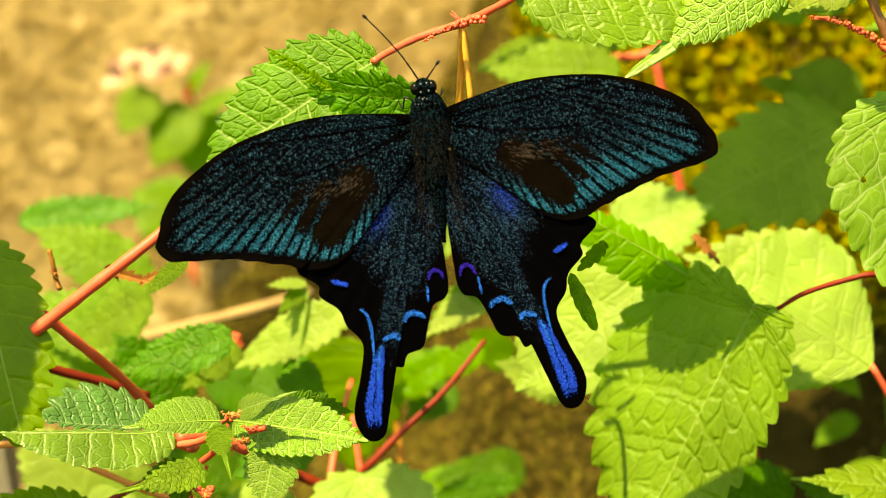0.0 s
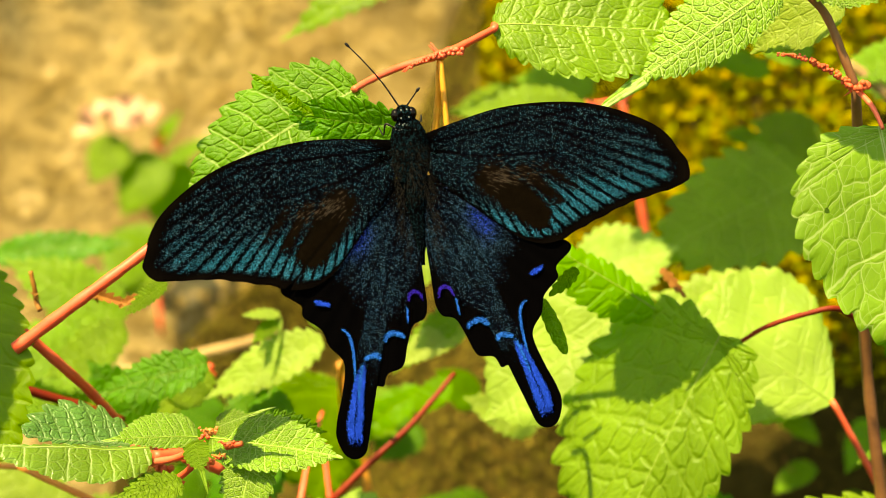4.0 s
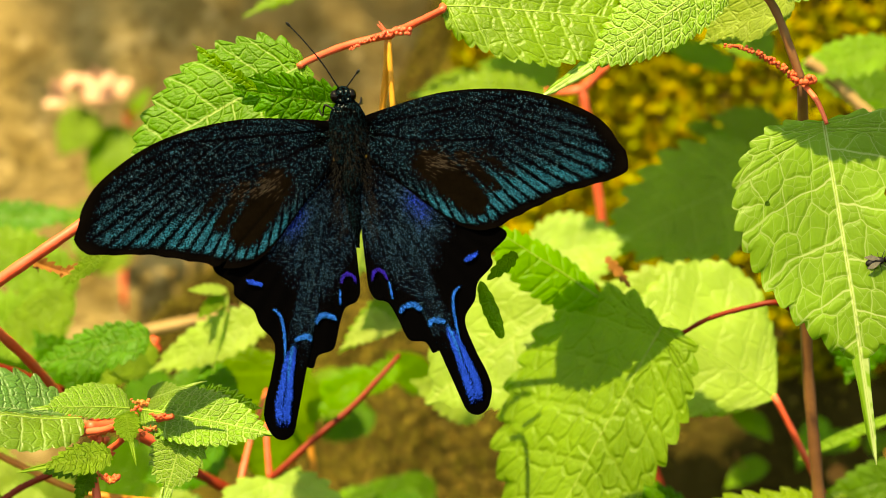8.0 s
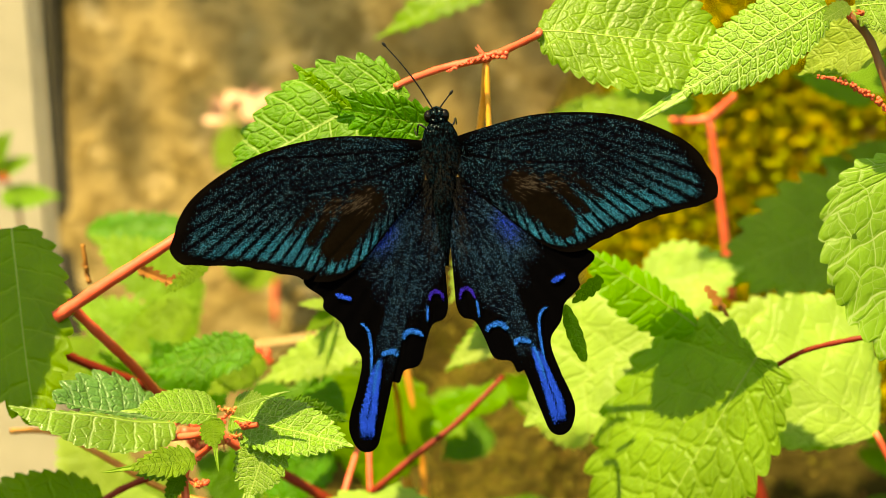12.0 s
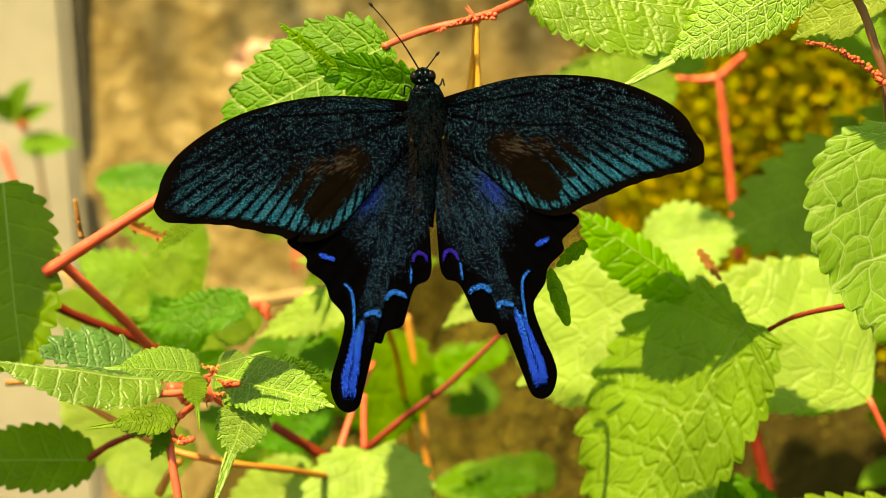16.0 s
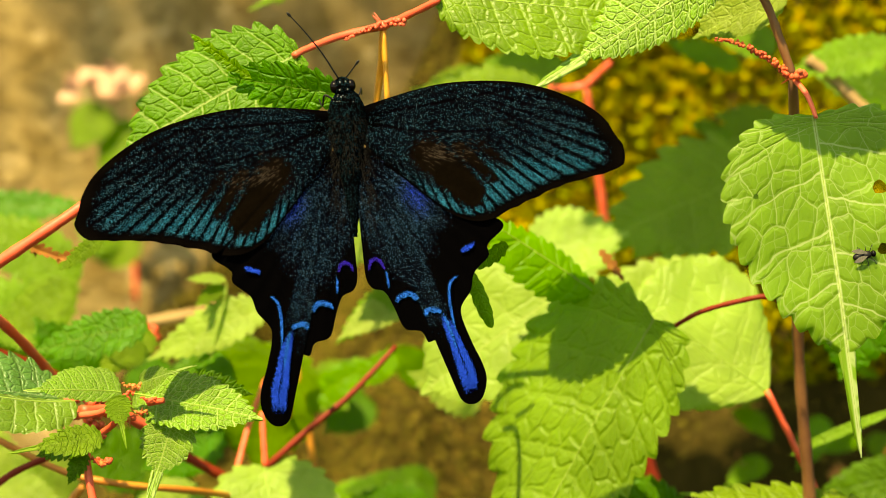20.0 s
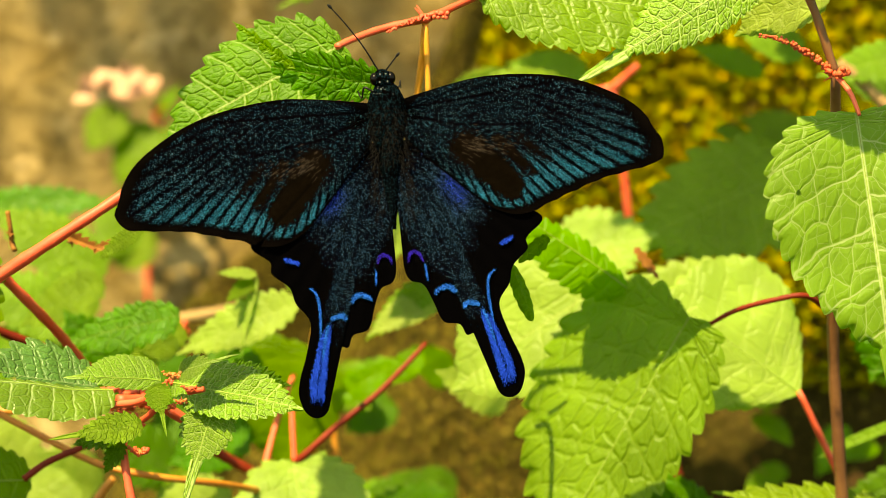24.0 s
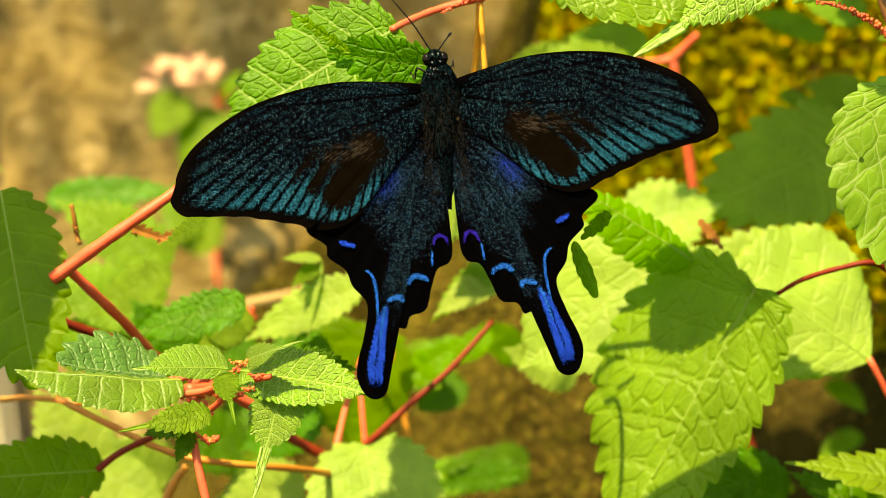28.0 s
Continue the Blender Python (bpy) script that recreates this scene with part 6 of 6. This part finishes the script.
body_part("thorax", ((7.2, 1.6, 1.5, 1.2), (5.5, 3.0, 2.2, 1.0), (2.5, 3.7, 2.7, 0.8), (-1.5, 3.6, 2.6, 0.7), (-4.5, 2.6, 2.0, 0.6), (-6.5, 1.7, 1.5, 0.5)), "dark furry thorax", 2)
body_part("abdomen", ((-4.5, 2.1, 1.7, 0.5), (-8.0, 1.9, 1.6, 0.4), (-12.0, 1.4, 1.3, 0.2), (-16.5, 1.0, 1.0, -0.2), (-20.5, 0.4, 0.4, -0.6)), "slender dark abdomen", 3)
rnd = random.Random(2)
bm = bmesh.new()
for _ in range(420):
    a, y = rnd.uniform(-1.4, 1.4), rnd.uniform(-8.0, 3.0)
    p = Vector((0.3 + 3.4 * math.sin(a), y, 0.8 + 2.5 * math.cos(a)))
    d = Vector((math.sin(a) * 0.7 + rnd.uniform(-0.4, 0.4), -1.2, math.cos(a) * 0.6)).normalized() * rnd.uniform(1.0, 2.4)
    s = Vector((0.028, 0, 0.02))
    bm.faces.new([bm.verts.new(v * MM) for v in (p - s, p + s, p + d)])
part("fur", bm, HAIR, butterfly, "dark brown body hair", smooth_faces=False)
bm = bmesh.new()
ball_into(bm, head_at, (0.0019, 0.0021, 0.0019), u=16, v=12)
head = part("head", bm, FUR, butterfly, "black head dotted with white")
for sx in (-1, 1):
    bm = bmesh.new()
    ball_into(bm, head_at + Vector((sx * 1.55, 0.2, 0.3)) * MM, (0.00095, 0.00125, 0.0011), u=16, v=12)
    part("eye", bm, EYE, head, "round glossy dark eye")
    bm = bmesh.new()
    for dx, dy in ((0.55, 0.9), (0.75, -0.6), (0.6, -1.9)):
        ball_into(bm, head_at + Vector((sx * dx, dy, 1.75 - 0.12 * dy * dy)) * MM, (0.00017, 0.00020, 0.00016), u=8, v=6)
    part("spot", bm, DOT, head, "white spots")
bm = bmesh.new()
for k in range(14):
    ball_into(bm, thorax_at + Vector((rnd.uniform(-2.4, 2.4), rnd.uniform(3.4, 5.4), rnd.uniform(1.8, 2.4))) * MM, (0.00012, 0.00009, 0.00008), u=6, v=4)
part("collar", bm, DOT, butterfly, "collar of white dots")
for pts, r in ((((-0.5, 9.8, 2.0), (-3.0, 14.5, 3.2), (-6.0, 19.0, 4.0), (-8.6, 22.4, 4.4)), 0.17), (((0.9, 9.6, 2.2), (2.0, 10.8, 3.0), (3.3, 12.2, 3.8)), 0.17)):
    bm = bmesh.new()
    line = spline([Vector(p) * MM for p in pts], 10)
    tube_into(bm, line, r * MM, r * 0.7 * MM, 8, 0.12)
    ball_into(bm, line[-1], (0.00030, 0.00030, 0.0006), (line[-1] - line[-3]).to_track_quat("Z", "Y").to_matrix().to_4x4(), 8, 8)
    part("antenna", bm, CHITIN, butterfly, "thin black clubbed antenna")
for pts in (((-2.0, 6.2, 0.0), (-3.3, 7.0, -0.5), (-3.8, 5.2, -2.5), (-4.2, 6.8, -5)), ((2.2, 6.0, 0.0), (3.4, 6.6, -0.4), (3.9, 7.8, -2.0), (4.2, 6.8, -5)), ((-2, 3, -1), (-3, 3.5, -4), (-3.5, 2.5, -9)), ((2, 3, -1), (3, 3.5, -4), (3.5, 2.5, -9))):
    bm = bmesh.new()
    tube_into(bm, spline([Vector(p) * MM for p in pts], 5), 0.00024, 0.00014, 6, 0.1)
    part("leg", bm, CHITIN, butterfly, "thin black leg")


# ---- the fly on the holed leaf ----
fly_at = Vector((0.0504, 0.3707, 0.5542))
fly = empty("fly", fly_at, "small black fly sitting on the holed leaf", "fly")
fly.rotation_euler, fly.scale = (radians(75), radians(-12), 0), (0.66, 0.66, 0.66)
bm = bmesh.new()
ball_into(bm, Vector((0, 0, 0)), (0.0016, 0.0012, 0.0011), u=12, v=9)
part("thorax", bm, CHITIN, fly)
bm = bmesh.new()
ball_into(bm, Vector((-0.0023, -0.0001, -0.0002)), (0.0018, 0.0012, 0.001), u=12, v=9)
part("abdomen", bm, CHITIN, fly)
bm = bmesh.new()
ball_into(bm, Vector((0.002, 0.0, 0.0)), (0.0008, 0.001, 0.0009), u=12, v=9)
part("head", bm, EYE, fly)
for sy in (-1, 1):
    bm = bmesh.new()
    tip_, root_ = Vector((-0.0042, sy * 0.0017, 0.0010)), Vector((0.0002, sy * 0.0006, 0.0011))
    ring = [root_ + (tip_ - root_) * k / 8 + Vector((0, 1, 0)) * 0.0008 * math.sin(math.pi * k / 8) * w for w in (-1, 1) for k in range(9)]
    vs = [bm.verts.new(p) for p in ring]
    for k in range(8):
        bm.faces.new((vs[k], vs[k + 1], vs[10 + k], vs[9 + k]))
    bmesh.ops.remove_doubles(bm, verts=bm.verts[:], dist=1e-6)
    part("wing", bm, FLY_WING, fly, "clear brownish wing")
    for k, dx in enumerate((0.001, 0.0, -0.001)):
        bm = bmesh.new()
        tube_into(bm, [Vector((dx, sy * 0.0008, -0.0004)), Vector((dx * 1.8, sy * 0.0022, 0.0004)), Vector((dx * 2.4, sy * 0.0030, -0.0012))], 0.00012, 0.00007, 5, 0)
        part("leg", bm, CHITIN, fly)


# ---- an unseen tree added beside the wall; its branch sways, and the shade creeps down the stones ----
REACH = 1.5
JOINT = Vector((-0.17 - REACH, 0.905, 0.86)) + SUN * 2.0


def part_leaves(parent, name, spots, seed, label):
    """Small folded leaves at the spots, all in one mesh."""
    rnd = random.Random(seed)
    verts, faces = [], []
    for c in spots:
        d = Vector((rnd.uniform(-1, 1), rnd.uniform(-1, 1), rnd.uniform(-0.4, 0.2))).normalized()
        n = Vector((rnd.uniform(-0.6, 0.6), rnd.uniform(-0.6, 0.6), 1)).normalized()
        w = d.cross(n).normalized() * rnd.uniform(0.006, 0.009)
        d = d * rnd.uniform(0.022, 0.036)
        k = len(verts)
        verts += [c, c + d * 0.3 + w - n * 0.002, c + d * 0.7 + w * 0.8, c + d - n * 0.004, c + d * 0.7 - w * 0.8, c + d * 0.3 - w - n * 0.002]
        faces += [(k, k + 1, k + 2, k + 3), (k, k + 3, k + 4, k + 5)]
    me = bpy.data.meshes.new(name)
    me.from_pydata(verts, [], faces)
    me.materials.append(TREE_LEAF)
    ob = new(name, me)
    ob.parent = parent
    return tagged(ob, label)


def shade_tree():
    tree = empty("tree", (JOINT.x - 0.10, JOINT.y + 0.06, 0), "unseen slender grey-brown tree, added to hold the shading branch", "tree")
    bm = bmesh.new()
    tube_into(bm, [q - tree.location for q in spline([Vector((JOINT.x - 0.10, JOINT.y + 0.06, -0.1)), Vector((JOINT.x - 0.06, JOINT.y + 0.02, 1.0)), Vector((JOINT.x - 0.02, JOINT.y, 2.0)), Vector((JOINT.x - 0.01, JOINT.y, JOINT.z + 0.5))], 10)], 0.075, 0.035, 14)
    part("trunk", bm, TWIG, tree)
    rnd = random.Random(43)
    top = Vector((0.09, -0.06, JOINT.z + 0.45))
    for k in range(7):
        a = 2 * math.pi * k / 7
        end = Vector((math.cos(a) * 0.42 - 0.12, math.sin(a) * 0.42, rnd.uniform(0.10, 0.45)))
        bm = bmesh.new()
        tube_into(bm, spline([top - Vector((0, 0, 0.25)), top + end * 0.45 + Vector((0, 0, 0.06)), top + end], 5), 0.014, 0.004, 7)
        part("limb", bm, TWIG, tree)
    centres = [top + Vector((math.cos(a) * r - 0.14, math.sin(a) * r, rnd.uniform(0.0, 0.55))) for a, r in ((rnd.uniform(0, 6.28), rnd.uniform(0.1, 0.42)) for _ in range(26))]
    part_leaves(tree, "crown", [c + Vector((rnd.gauss(0, 0.075), rnd.gauss(0, 0.075), rnd.gauss(0, 0.06))) for c in centres for _ in range(75)], 44, "rounded crown of small green leaves")


def tree_branch():
    """A thin leafy branch that starts at the trunk and runs along x."""
    rnd = random.Random(41)
    tree = empty("tree_branch", JOINT, "unseen leafy branch added to shade the wall, swaying high over it", "branch")
    bm = bmesh.new()
    tube_into(bm, spline([Vector((-0.02, 0.0, -0.02)), Vector((0.5, 0.03, 0.03)), Vector((1.1, 0.01, 0.02)), Vector((1.68, -0.02, 0.0))], 8), 0.016, 0.003, 8)
    part("limb", bm, BROWN_STEM, tree)
    for k in range(5):
        x = REACH - 0.24 + 0.08 * k
        for sy in (-1, 1):
            bm = bmesh.new()
            tube_into(bm, spline([Vector((x, 0.0, 0.01)), Vector((x + 0.03, sy * 0.04, 0.02)), Vector((x + 0.05, sy * 0.08, 0.0))], 4), 0.0025, 0.001, 5)
            part("twig", bm, BROWN_STEM, tree)
    spots = [Vector((REACH + rnd.uniform(-0.22, 0.20), rnd.uniform(-0.09, 0.09), rnd.uniform(-0.02, 0.03))) for _ in range(320)]
    spots += [Vector((rnd.uniform(0.15, REACH - 0.45), rnd.gauss(0, 0.06), rnd.uniform(-0.03, 0.06))) for _ in range(240)]
    part_leaves(tree, "leaves", spots, 45, "small green leaves")
    return tree


shade_tree()
branch = tree_branch()
# seconds, how far the branch has sunk in metres
SWAY = ((0, 0.0), (3, 0.05), (5.5, 0.12), (8, 0.16), (10, 0.165), (11, 0.175), (12, 0.165), (15, 0.14), (17, 0.15), (20, 0.17), (24, 0.19), (26, 0.33), (28, 0.20))


# ---- what moves ----
TILT = 6.5


def motions():
    walk(butterfly, [(t, look(place, Vector(place) + AHEAD, lean) @ pose(0, 0, 0, 0, TILT, 0)) for t, place, lean, lift in FLIGHT])
    for wg, side, hinge, turn in wings:
        walk(wg, [(t, Matrix.Translation(hinge) @ pose(0, 0, 0, 0, -side * (TILT + lift * (0.5 if side > 0 else 1.0)), turn)) for t, place, lean, lift in FLIGHT])
    walk(branch, [(t, pose(*JOINT, 0, math.degrees(math.asin(sunk / REACH)), 0)) for t, sunk in SWAY])


motions()
